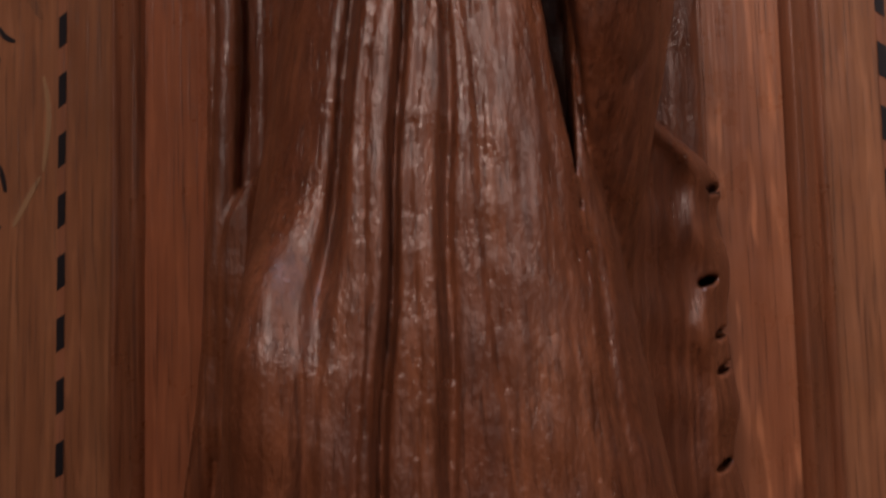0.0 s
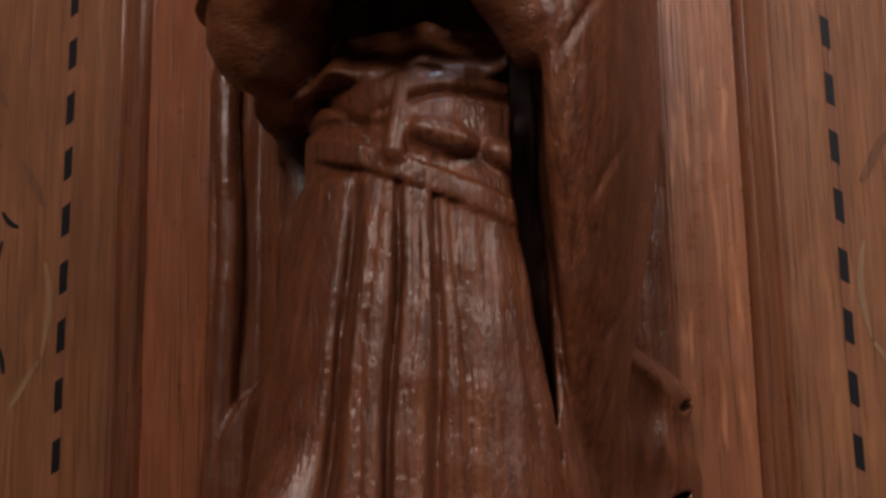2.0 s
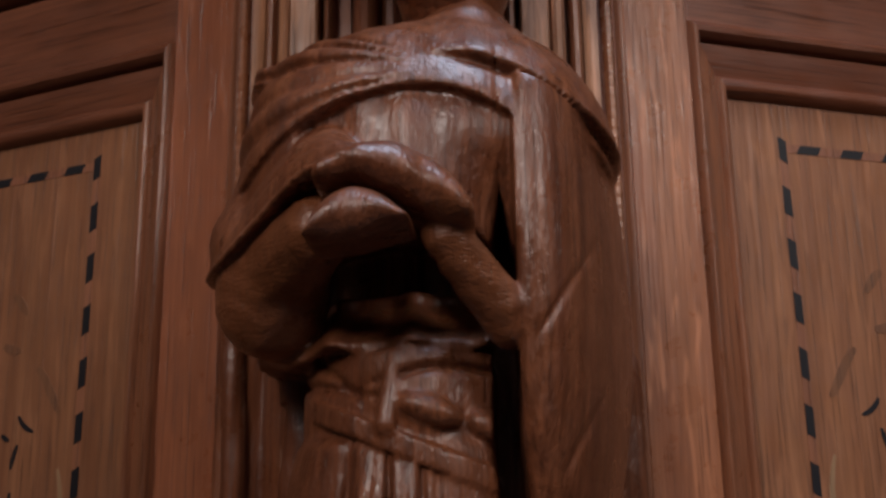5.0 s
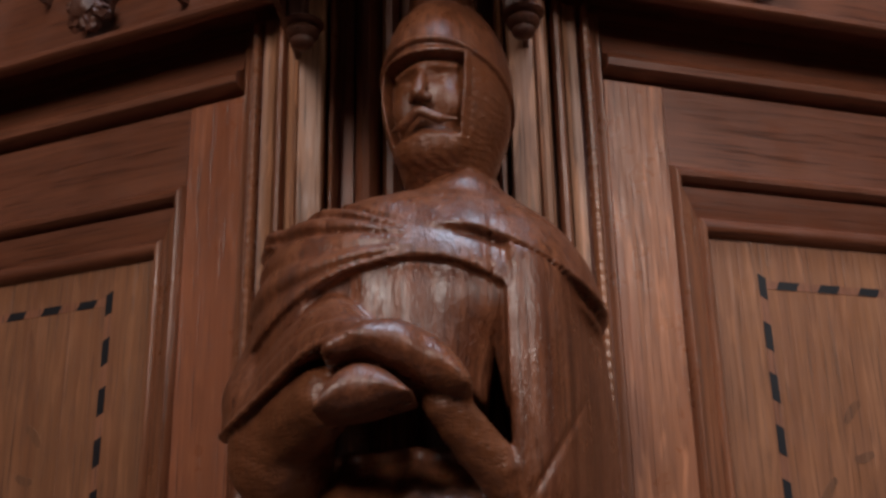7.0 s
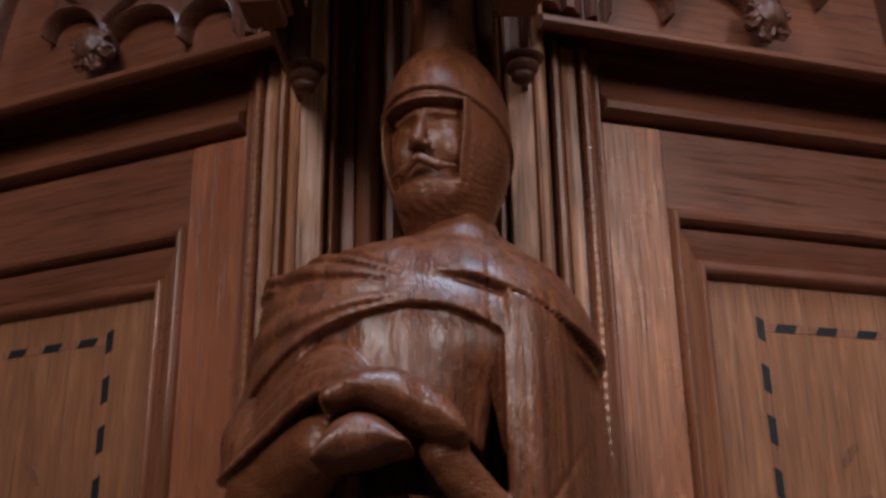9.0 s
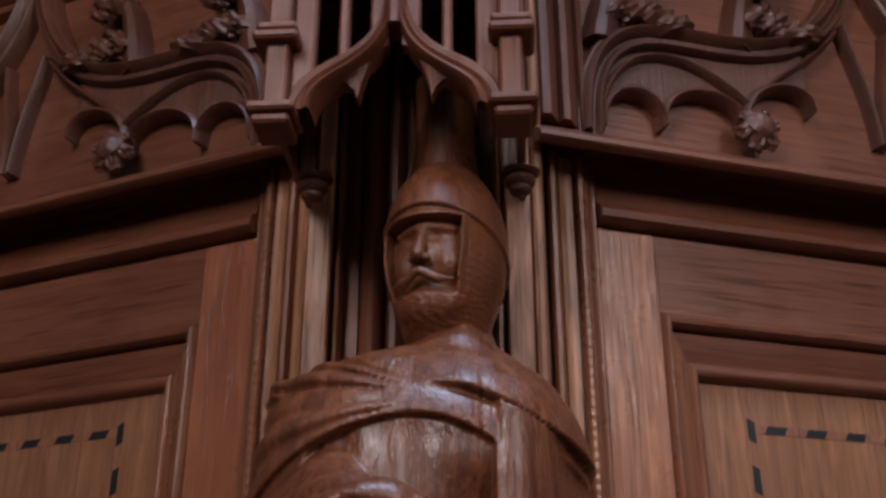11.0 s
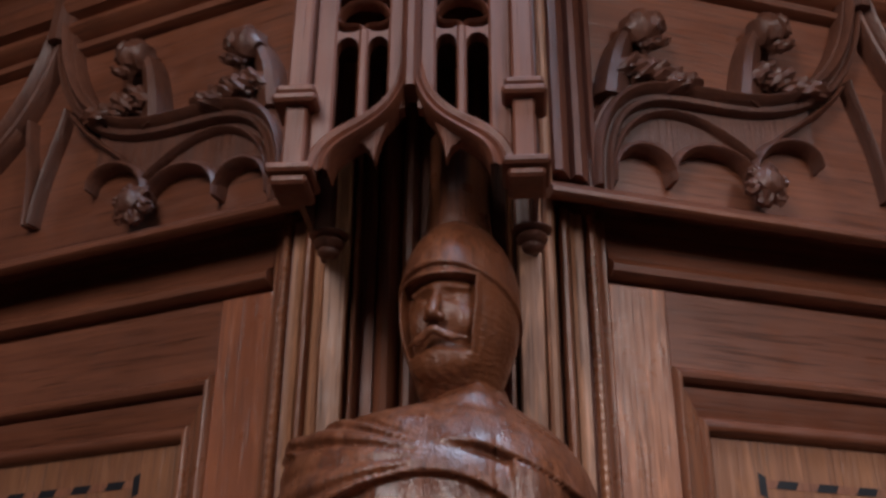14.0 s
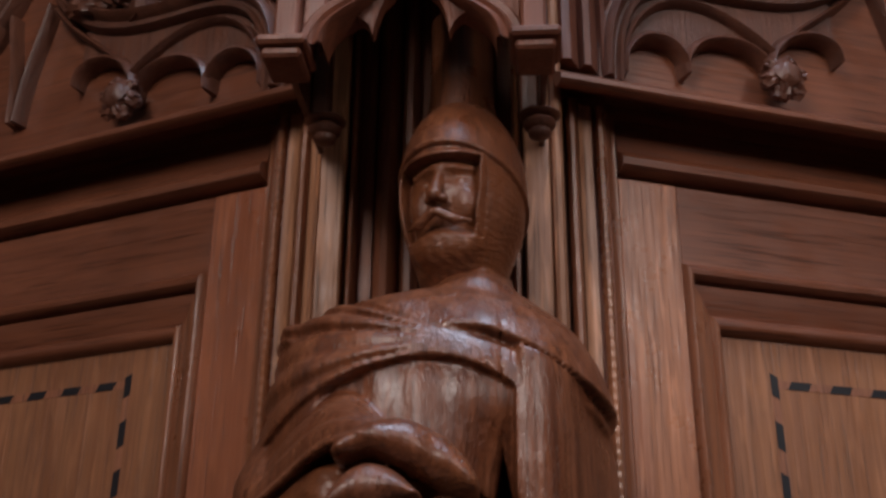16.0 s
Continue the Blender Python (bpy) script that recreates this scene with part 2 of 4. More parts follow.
# ends of the dark inlaid strokes along the face and up, and how far they bow
STROKES = [(0.612, 1.672, 0.584, 1.650, 0.22), (0.610, 1.634, 0.619, 1.602, 0.05), (0.617, 1.572, 0.616, 1.538, 0.05), (0.608, 1.500, 0.597, 1.466, -0.08), (0.622, 1.437, 0.604, 1.424, 0.2), (0.640, 1.648, 0.626, 1.640, 0.1)]


def panelled_face(s, name):
    fm = face_map(s)
    wall = tagged(new(name), "oak panelling with moulded frame and dashed black inlay border", "panelling", kind="structure")
    u0, u1, z0, z1 = PANEL
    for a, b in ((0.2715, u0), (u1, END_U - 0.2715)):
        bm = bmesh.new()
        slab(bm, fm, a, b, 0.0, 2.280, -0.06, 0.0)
        part("stile", bm, OAK_LIT_STILE if s > 0 else OAK_DIM_STILE, wall)
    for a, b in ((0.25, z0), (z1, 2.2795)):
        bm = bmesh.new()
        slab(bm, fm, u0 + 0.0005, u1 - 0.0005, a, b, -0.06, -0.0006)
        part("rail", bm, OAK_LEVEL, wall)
    bm = bmesh.new()
    slab(bm, fm, u0 + 0.001, u1 - 0.001, 0.0, 0.248, -0.06, 0.015)
    part("plinth", bm, OAK_LEVEL, wall)
    # moulding round the field: outer bead, quirk, hollow, inner bead
    prof = [(0.0, -0.03), (0.0, 0.003), (0.002, 0.009), (0.006, 0.0125), (0.010, 0.0110), (0.0135, 0.004), (0.0145, -0.013), (0.0168, -0.013), (0.0175, -0.002), (0.024, -0.003),
            (0.034, -0.007), (0.043, -0.011), (0.0445, -0.006), (0.048, -0.003), (0.052, -0.0035), (0.0555, -0.008), (0.0575, -0.016), (0.0585, FIELD_O - 0.004)]
    corners = [(u0, z0), (u1, z0), (u1, z1), (u0, z1)]
    for k in range(4):
        a, b = Vector(corners[k]), Vector(corners[(k + 1) % 4])
        d = (b - a).normalized()
        nrm = Vector((-d.y, d.x))
        bm = bmesh.new()
        ends = []
        for p, sg in ((a, 1), (b, -1)):
            ends.append([bm.verts.new(fm(p.x + (nrm.x + d.x * sg) * q, o, p.y + (nrm.y + d.y * sg) * q * 1.60)) for q, o in prof])
        for j in range(len(prof) - 1):
            bm.faces.new((ends[0][j], ends[0][j + 1], ends[1][j + 1], ends[1][j]))
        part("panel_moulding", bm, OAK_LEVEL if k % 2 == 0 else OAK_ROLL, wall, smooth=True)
    # field of upright boards
    field_u = [u0 + 0.057 + (u1 - u0 - 0.114) * k / 5 for k in range(6)]
    for k in range(5):
        bm = bmesh.new()
        slab(bm, fm, field_u[k] + 0.0002, field_u[k + 1] - 0.0002, z0 + 0.092, z1 - 0.092, -0.05, FIELD_O, 0.0003)
        part("field_board", bm, OAK_PANEL, wall)
    # inlaid border: a red strip with black lozenges
    iu, iz, w = 0.506, 2.006 - 0.005 * s, 0.0060
    band = FIELD_O + 0.0006
    frame_u = (iu, END_U - iu)
    bm = bmesh.new()
    for c in frame_u:
        slab(bm, fm, c - w, c + w, z0 + 0.18, iz + w, FIELD_O - 0.002, band, 0)
    slab(bm, fm, iu + w, END_U - iu - w, iz - w, iz + w, FIELD_O - 0.002, band, 0)
    part("inlay_strip", bm, REDWOOD, wall)
    lean = 0.006 * s
    for c in frame_u:
        for k in range(17):
            z = iz - 0.003 - DASH * k
            hgt = 0.019 if k else 0.016
            bm = bmesh.new()
            pts = [(-w, hgt + lean * 0.5), (w, hgt - lean * 0.5), (w, -hgt - lean * 0.5), (-w, -hgt + lean * 0.5)]
            if s < 0:
                pts = [(-x, y) for x, y in pts]
            lo = [bm.verts.new(fm(c + x, band - 0.001, z + y)) for x, y in pts]
            hi = [bm.verts.new(fm(c + x, band + 0.0005, z + y)) for x, y in pts]
            bm.faces.new(hi)
            for j in range(4):
                bm.faces.new((lo[j], lo[(j + 1) % 4], hi[(j + 1) % 4], hi[j]))
            part("inlay_lozenge", bm, EBONY, wall)
    k = 0
    while iu + 0.041 + 0.068 * k < END_U - iu - 0.02:
        c = iu + 0.041 + 0.068 * k
        bm = bmesh.new()
        sl = 0.007 * s
        pts = [(-0.0165 - sl * 0.5, -w), (0.0165 - sl * 0.5, -w), (0.0165 + sl * 0.5, w), (-0.0165 + sl * 0.5, w)]
        lo = [bm.verts.new(fm(c + x, band - 0.001, iz + y)) for x, y in pts]
        hi = [bm.verts.new(fm(c + x, band + 0.0005, iz + y)) for x, y in pts]
        bm.faces.new(hi)
        for j in range(4):
            bm.faces.new((lo[j], lo[(j + 1) % 4], hi[(j + 1) % 4], hi[j]))
        part("inlay_lozenge", bm, EBONY, wall)
        k += 1
    # wreath of dark strokes and pale tendrils let into the field
    def ribbon(name, path, wide, mat, up):
        bm = bmesh.new()
        sweep(bm, fm, path, [(-wide, FIELD_O - 0.001), (-wide, up), (wide, up), (wide, FIELD_O - 0.001)], taper=lambda k: 0.45 + 0.55 * math.sin(math.pi * min(1, max(0, k))) ** 0.6)
        part(name, bm, mat, wall)
    for mirror in (False, True):
        for k, (ua, za, ub, zb, bow) in enumerate(STROKES):
            if mirror:
                ua, ub = END_U - ua, END_U - ub
                bow = -bow
            dx, dz = ub - ua, zb - za
            mu, mz = (ua + ub) / 2 - dz * bow, (za + zb) / 2 + dx * bow
            ribbon("inlay_stroke", bezier((ua, za), ((ua + 2 * mu) / 3, (za + 2 * mz) / 3), ((ub + 2 * mu) / 3, (zb + 2 * mz) / 3), (ub, zb), 8), 0.0036, EBONY, FIELD_O + 0.0007)
        flip = (lambda u: END_U - u) if mirror else (lambda u: u)
        for pts in (((0.537, 1.600), (0.520, 1.550), (0.530, 1.520), (0.536, 1.486)), ((0.540, 1.480), (0.556, 1.462), (0.570, 1.440), (0.584, 1.424))):
            ribbon("inlay_tendril", bezier(*[(flip(u), z) for u, z in pts], 10), 0.0042, TENDRIL, FIELD_O + 0.0006)
        for pts in (((0.585, 1.735), (0.570, 1.725), (0.555, 1.690), (0.540, 1.672)), ((0.640, 1.840), (0.625, 1.832), (0.620, 1.822), (0.612, 1.810)), ((0.650, 1.770), (0.640, 1.765), (0.632, 1.760), (0.618, 1.762))):
            ribbon("inlay_leaf", bezier(*[(flip(u), z) for u, z in pts], 10), 0.0065, LEAFWOOD, FIELD_O + 0.0006)
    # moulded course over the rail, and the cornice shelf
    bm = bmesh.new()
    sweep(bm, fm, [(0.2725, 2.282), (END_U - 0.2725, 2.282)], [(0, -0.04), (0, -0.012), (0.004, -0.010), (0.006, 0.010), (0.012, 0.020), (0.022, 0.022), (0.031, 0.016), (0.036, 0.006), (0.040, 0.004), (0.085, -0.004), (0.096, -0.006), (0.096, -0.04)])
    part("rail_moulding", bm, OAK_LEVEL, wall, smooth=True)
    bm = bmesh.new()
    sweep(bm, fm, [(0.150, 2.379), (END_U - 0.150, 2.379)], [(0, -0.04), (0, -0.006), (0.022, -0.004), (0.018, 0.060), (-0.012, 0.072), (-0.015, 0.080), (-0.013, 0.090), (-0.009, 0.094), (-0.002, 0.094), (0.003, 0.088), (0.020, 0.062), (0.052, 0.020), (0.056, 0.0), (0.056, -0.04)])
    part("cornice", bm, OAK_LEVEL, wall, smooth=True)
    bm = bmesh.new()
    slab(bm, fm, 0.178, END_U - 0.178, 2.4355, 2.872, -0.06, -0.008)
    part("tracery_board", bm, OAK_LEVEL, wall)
    # Upper mouldings; the deep top overhang is added, unseen, to shade the tracery.
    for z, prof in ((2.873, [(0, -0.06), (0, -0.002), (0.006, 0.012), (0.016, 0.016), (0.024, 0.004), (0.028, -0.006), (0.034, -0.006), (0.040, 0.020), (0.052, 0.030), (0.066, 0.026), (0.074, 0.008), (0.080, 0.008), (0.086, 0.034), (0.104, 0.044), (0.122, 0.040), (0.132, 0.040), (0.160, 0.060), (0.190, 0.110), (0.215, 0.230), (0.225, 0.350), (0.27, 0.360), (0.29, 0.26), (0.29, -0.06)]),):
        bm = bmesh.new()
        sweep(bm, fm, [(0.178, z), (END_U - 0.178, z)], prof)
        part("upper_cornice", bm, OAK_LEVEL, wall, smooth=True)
    bm = bmesh.new()
    slab(bm, fm, 0.05, END_U, 3.1635, ROOM_TOP, -0.06, -0.004)
    part("upper_board", bm, OAK, wall)
    bm = bmesh.new()
    slab(bm, fm, 0.02, END_U, 0.0, ROOM_TOP, -0.20, -0.14, 0)
    part("backing", bm, OAK, wall)
    return wall


# ---- ogee tracery over each panel ----
def tracery(s):
    fm = face_map(s)
    thing = tagged(new("tracery"), "carved dark oak ogee arch with cusps, bosses and leafy crockets", "tracery", group="ogee tracery")
    o0, o1 = -0.010, 0.036
    for mirror in (False, True):
        mm = (lambda u, o, z: fm(END_U - u, o, z)) if mirror else fm
        og = bezier((0.262, 2.428), (0.262, 2.585), (0.318, 2.634), (0.425, 2.636), 14)[:-1] + bezier((0.425, 2.636), (0.540, 2.638), (0.745, 2.610), (0.803, 2.93), 18)
        bm = bmesh.new()
        sweep(bm, mm, og, [(-0.022, o0), (-0.022, 0.016), (-0.018, 0.026), (-0.012, 0.028), (-0.008, 0.020), (-0.004, 0.020), (0.001, 0.034), (0.007, o1 + 0.004), (0.013, 0.034), (0.016, 0.022), (0.020, 0.022), (0.024, 0.012), (0.024, o0)])
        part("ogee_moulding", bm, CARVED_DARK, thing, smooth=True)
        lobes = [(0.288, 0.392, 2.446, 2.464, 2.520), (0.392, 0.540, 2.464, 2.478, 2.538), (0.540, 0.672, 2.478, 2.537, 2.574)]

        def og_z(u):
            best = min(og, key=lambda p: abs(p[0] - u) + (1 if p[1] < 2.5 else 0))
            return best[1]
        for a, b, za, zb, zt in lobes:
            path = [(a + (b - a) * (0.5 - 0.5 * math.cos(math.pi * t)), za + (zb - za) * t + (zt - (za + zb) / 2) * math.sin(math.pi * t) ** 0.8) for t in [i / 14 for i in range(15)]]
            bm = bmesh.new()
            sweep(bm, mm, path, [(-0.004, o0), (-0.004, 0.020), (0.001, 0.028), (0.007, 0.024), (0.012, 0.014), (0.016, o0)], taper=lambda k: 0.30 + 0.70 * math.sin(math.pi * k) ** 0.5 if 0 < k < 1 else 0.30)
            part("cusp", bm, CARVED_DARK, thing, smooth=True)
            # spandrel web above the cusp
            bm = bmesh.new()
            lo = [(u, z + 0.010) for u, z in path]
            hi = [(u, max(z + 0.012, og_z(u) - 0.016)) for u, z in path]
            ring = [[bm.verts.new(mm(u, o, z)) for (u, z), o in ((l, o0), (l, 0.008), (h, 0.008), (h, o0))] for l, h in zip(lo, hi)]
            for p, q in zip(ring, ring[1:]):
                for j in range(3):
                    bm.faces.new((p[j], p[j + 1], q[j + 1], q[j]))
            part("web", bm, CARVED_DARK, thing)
        # inner ribs that branch from the arch to the boss
        for path in (bezier((0.282, 2.44), (0.285, 2.58), (0.40, 2.66), (0.552, 2.53), 14), bezier((0.552, 2.53), (0.60, 2.60), (0.68, 2.63), (0.745, 2.715), 12)):
            bm = bmesh.new()
            sweep(bm, mm, path, roll_profile(0.014, o0, 0.026))
            part("rib", bm, CARVED_DARK, thing, smooth=True)
        # leafy boss where the cusps meet
        def leaf(owner, *shape):
            bm = bmesh.new()
            blob(bm, mm, *shape)
            return part("leaf" if owner else "boss", bm, CARVED_DARK, owner or thing, smooth=True)
        boss = leaf(None, 0.545, 0.044, 2.474, 0.024, 0.020, 0.024, 9, 0.25)
        for k in range(6):
            a = k * 60 + 15
            leaf(boss, 0.545 + 0.022 * math.cos(radians(a)), 0.036, 2.472 + 0.022 * math.sin(radians(a)), 0.018, 0.016, 0.014, k, 0.5, a)
        for k, (cu, cz) in enumerate(((0.350, 2.716), (0.600, 2.765))):
            foot = og_z(cu) + 0.020
            bud = cz + 0.034
            bm = bmesh.new()
            sweep(bm, mm, bezier((cu - 0.062, foot - 0.034), (cu - 0.050, foot + 0.030), (cu - 0.045, bud - 0.030), (cu - 0.012, bud + 0.006), 10), [(-0.040, o0), (-0.036, 0.012), (-0.020, 0.026), (-0.004, 0.034), (0.010, 0.028), (0.018, 0.012), (0.020, o0)], taper=lambda k: 1.15 - 0.55 * k)
            crocket = part("crocket", bm, CARVED_DARK, thing, smooth=True)
            leaf(crocket, cu, 0.024, bud, 0.034, 0.034, 0.034, k, 0.30)
            leaf(crocket, cu + 0.026, 0.034, bud + 0.012, 0.016, 0.016, 0.022, k + 4, 0.4, 20)
            leaf(crocket, cu + 0.020, 0.036, bud - 0.034, 0.030, 0.014, 0.010, k + 6, 0.5, 28)
            for j in range(4):
                leaf(crocket, cu - 0.022 + 0.030 * j, 0.022 + 0.006 * (j % 2), foot + 0.030 - 0.007 * j, 0.017, 0.022, 0.036, j + k * 7, 0.5, -50 - 8 * j)
        bm = bmesh.new()
        path = bezier((0.764, 2.735), (0.772, 2.66), (0.800, 2.62), (0.803, 2.50), 12)
        sweep(bm, mm, path, roll_profile(0.012, o0, 0.022))
        part("inner_rib", bm, CARVED_DARK, thing, smooth=True)
    bm = bmesh.new()
    sweep(bm, fm, [(MID, 2.895), (MID, 3.02)], [(-0.028, o0), (-0.028, 0.02), (-0.010, 0.045), (0.010, 0.045), (0.028, 0.02), (0.028, o0)])
    part("finial_stem", bm, CARVED_DARK, thing, smooth=True)
    return thing


# ---- moulded corner post with its niche ----
def corner_post():
    thing = tagged(new("corner_post"), "clustered oak corner post of fluted mouldings round a dark niche", "post", kind="structure")
    # strips from the stile towards the niche: name, front outline of (x, y), top, material
    strips = [
        ("cove_strip", [(0.2538, -0.076), (0.2525, -0.083), (0.249, -0.084), (0.245, -0.087), (0.2415, -0.094), (0.2395, -0.096)], 2.378, OAK_ROLL),
        ("beaded_roll", [(0.2385, -0.092), (0.2375, -0.104), (0.234, -0.111), (0.229, -0.112), (0.225, -0.108), (0.2235, -0.098)], 2.378, OAK_BEAD),
        ("hollow_strip", [(0.2190, -0.100), (0.2175, -0.112), (0.213, -0.113), (0.207, -0.114), (0.202, -0.118), (0.1985, -0.126)], 2.378, OAK_PALE),
        ("small_roll", [(0.1975, -0.116), (0.1965, -0.130), (0.192, -0.137), (0.187, -0.138), (0.1825, -0.132), (0.1815, -0.120)], 2.378, OAK_ROLL),
        ("small_roll", [(0.1755, -0.130), (0.1745, -0.158), (0.170, -0.168), (0.164, -0.171), (0.159, -0.168), (0.1565, -0.160)], 2.95, OAK_PALE),
        ("pale_board", [(0.1555, -0.150), (0.1550, -0.181), (0.153, -0.184), (0.123, -0.188), (0.1205, -0.185), (0.1205, -0.150)], 2.95, OAK_PALE),
        ("slender_shaft", [(0.1170, -0.140), (0.1160, -0.170), (0.113, -0.179), (0.109, -0.181), (0.105, -0.176), (0.1035, -0.140)], 2.95, OAK_ROLL),
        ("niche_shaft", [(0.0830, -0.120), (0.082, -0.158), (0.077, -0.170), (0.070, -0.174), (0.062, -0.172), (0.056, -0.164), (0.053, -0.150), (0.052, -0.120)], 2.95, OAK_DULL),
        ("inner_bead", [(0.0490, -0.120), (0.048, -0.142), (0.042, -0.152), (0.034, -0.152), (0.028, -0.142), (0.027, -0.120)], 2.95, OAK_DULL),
    ]

    def upright(name, outline, z0, z1, mat):
        ring = outline + [(outline[-1][0], -0.03), (outline[0][0], -0.03)]
        bm = bmesh.new()
        levels, pitch = [(z0, 0.0), (z1, 0.0)], 0.0142
        if name == "beaded_roll":
            # turned beads, one every 14 mm, over the upper length
            levels = [(z0, 0.0)] + [(1.40 + pitch * i / 4, 0.0016 * abs(math.sin(math.pi * i / 4)) - 0.0010) for i in range(int((z1 - 1.41) / pitch) * 4)] + [(z1, 0.0)]
        rings = [[bm.verts.new((s * x, y - (grow if 0 < i < len(outline) - 1 else 0), z)) for i, (x, y) in enumerate(ring)] for z, grow in levels]
        k = len(ring)
        for lower, upper in zip(rings, rings[1:]):
            for j in range(k):
                bm.faces.new((lower[j], lower[(j + 1) % k], upper[(j + 1) % k], upper[j]))
        bm.faces.new(rings[0])
        bm.faces.new(rings[-1])
        part(name, bm, mat, thing, smooth=True)

    for s in (-1, 1):
        for name, outline, top, mat in strips:
            upright(name, outline, 0.0, top, mat)
        upright("upper_pier", [(0.250, -0.082), (0.247, -0.104), (0.240, -0.110), (0.234, -0.100), (0.229, -0.110), (0.222, -0.128), (0.212, -0.132), (0.204, -0.118), (0.199, -0.132), (0.192, -0.148), (0.180, -0.150), (0.172, -0.134), (0.166, -0.150), (0.157, -0.158)], 2.4365, 3.4, CARVED_MID)
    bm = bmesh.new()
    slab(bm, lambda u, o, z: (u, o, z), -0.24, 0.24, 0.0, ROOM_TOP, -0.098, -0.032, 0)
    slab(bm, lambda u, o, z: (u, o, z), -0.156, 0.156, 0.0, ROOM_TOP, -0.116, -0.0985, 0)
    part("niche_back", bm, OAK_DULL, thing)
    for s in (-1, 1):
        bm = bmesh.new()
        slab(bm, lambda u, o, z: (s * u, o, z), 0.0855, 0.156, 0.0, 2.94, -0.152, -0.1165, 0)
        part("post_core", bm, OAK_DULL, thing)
    return thing


# ---- canopy over the figure ----
CX, CFRONT = -0.005, -0.455


def canopy():
    thing = tagged(new("canopy"), "carved oak gothic canopy with ogee arch, pierced lights and buttress posts", "canopy")
    fm = lambda u, o, z: (CX + u, CFRONT - o, z)

    def bar(name, u0, u1, z0, z1, o0, o1, bevel=0.002):
        bm = bmesh.new()
        slab(bm, fm, u0, u1, z0, z1, o0, o1, bevel)
        return part(name, bm, CARVED_MID, thing)

    for s in (-1, 1):
        post = bar("post", s * 0.137 - 0.0135, s * 0.137 + 0.0135, 2.262, 2.90, -0.02, 0.020, 0.003)
        for z, grow, dep in ((2.352, 0.027, 0.034), (2.366, 0.024, 0.030), (2.254, 0.028, 0.036), (2.240, 0.022, 0.030)):
            bm = bmesh.new()
            slab(bm, fm, s * 0.138 - grow, s * 0.138 + grow, z - 0.006, z + 0.006, -0.03, dep, 0.0035)
            part("cap_moulding", bm, CARVED_MID, post)
        # board added from post to pier, closing the open side to darken the niche
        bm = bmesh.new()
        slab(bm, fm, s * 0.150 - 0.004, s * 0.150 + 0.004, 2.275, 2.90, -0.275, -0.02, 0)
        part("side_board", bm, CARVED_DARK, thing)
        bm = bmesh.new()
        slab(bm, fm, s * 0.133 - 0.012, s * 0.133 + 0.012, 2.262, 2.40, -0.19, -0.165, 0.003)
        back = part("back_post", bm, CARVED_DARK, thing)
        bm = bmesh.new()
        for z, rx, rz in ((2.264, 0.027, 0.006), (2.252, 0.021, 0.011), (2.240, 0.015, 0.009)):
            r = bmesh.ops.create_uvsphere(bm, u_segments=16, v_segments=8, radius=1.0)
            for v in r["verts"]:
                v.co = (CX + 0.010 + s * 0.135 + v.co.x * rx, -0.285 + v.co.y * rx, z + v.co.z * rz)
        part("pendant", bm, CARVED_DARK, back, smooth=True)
        mm = (lambda u, o, z: fm(-u, o, z)) if s < 0 else fm
        # ogee arch moulding
        narrow = lambda k: 1 - 0.62 * k ** 3
        path = bezier((0.113, 2.262), (0.106, 2.336), (0.014, 2.306), (0.008, 2.420), 20)
        bm = bmesh.new()
        sweep(bm, mm, path, [(-0.004, -0.03), (-0.004, 0.006), (0.0, 0.012), (0.004, 0.008), (0.008, 0.012), (0.013, 0.018), (0.017, 0.012), (0.017, -0.03)], cap=False, taper=narrow)
        sweep(bm, mm, path, [(-0.017, -0.03), (-0.017, 0.000), (-0.012, 0.006), (-0.004, 0.004), (-0.004, -0.03)], cap=False, taper=narrow)
        part("arch_moulding", bm, CARVED_MID, thing, smooth=True)
        # cusps hanging within the arch
        bm = bmesh.new()
        c1 = [(0.105 - 0.062 * t, 2.266 + 0.034 * math.sin(math.pi * t) ** 0.6 + 0.014 * t) for t in [i / 12 for i in range(13)]]
        c2 = [(0.043 - 0.035 * t, 2.284 + 0.070 * math.sin(math.pi / 2 * t) ** 0.75) for t in [i / 10 for i in range(11)]]
        for cc in (c1, c2):
            up = []
            for u, z in cc:
                zz = min(path, key=lambda p: abs(p[0] - u))[1]
                up.append((u, max(z + 0.002, zz - 0.006)))
            ring = [[bm.verts.new(mm(u, o, z)) for (u, z), o in ((l, -0.024), (l, -0.004), (h, 0.002), (h, -0.024))] for l, h in zip(cc, up)]
            for p, q in zip(ring, ring[1:]):
                for j in range(4):
                    bm.faces.new((p[j], p[(j + 1) % 4], q[(j + 1) % 4], q[j]))
        part("cusp", bm, CARVED_MID, thing)
        # pierced lights
        def over(u):
            return min(path, key=lambda p: abs(p[0] - u))[1] + 0.006
        for u0, u1, o1 in ((0.010, 0.030, 0.004), (0.056, 0.068, 0.002), (0.096, 0.124, 0.002)):
            bm = bmesh.new()
            slab(bm, mm, u0, u1, over((u0 + u1) / 2), 2.474 if u0 == 0.056 else 2.62, -0.020, o1, 0.003)
            part("mullion", bm, CARVED_MID, thing)
        for a, b in ((0.030, 0.056), (0.068, 0.096)):
            mid, half = (a + b) / 2, (b - a) / 2
            bm = bmesh.new()
            head = arc(mid, 2.445, half, 180, 0, 10, ry=0.016)
            ring = [[bm.verts.new(mm(u, o, z)) for (u, z), o in (((u, z), -0.02), ((u, z), 0.0), ((u, 2.474 - 0.006 * math.sin(math.pi * i / 10)), 0.0), ((u, 2.474), -0.02))] for i, (u, z) in enumerate(head)]
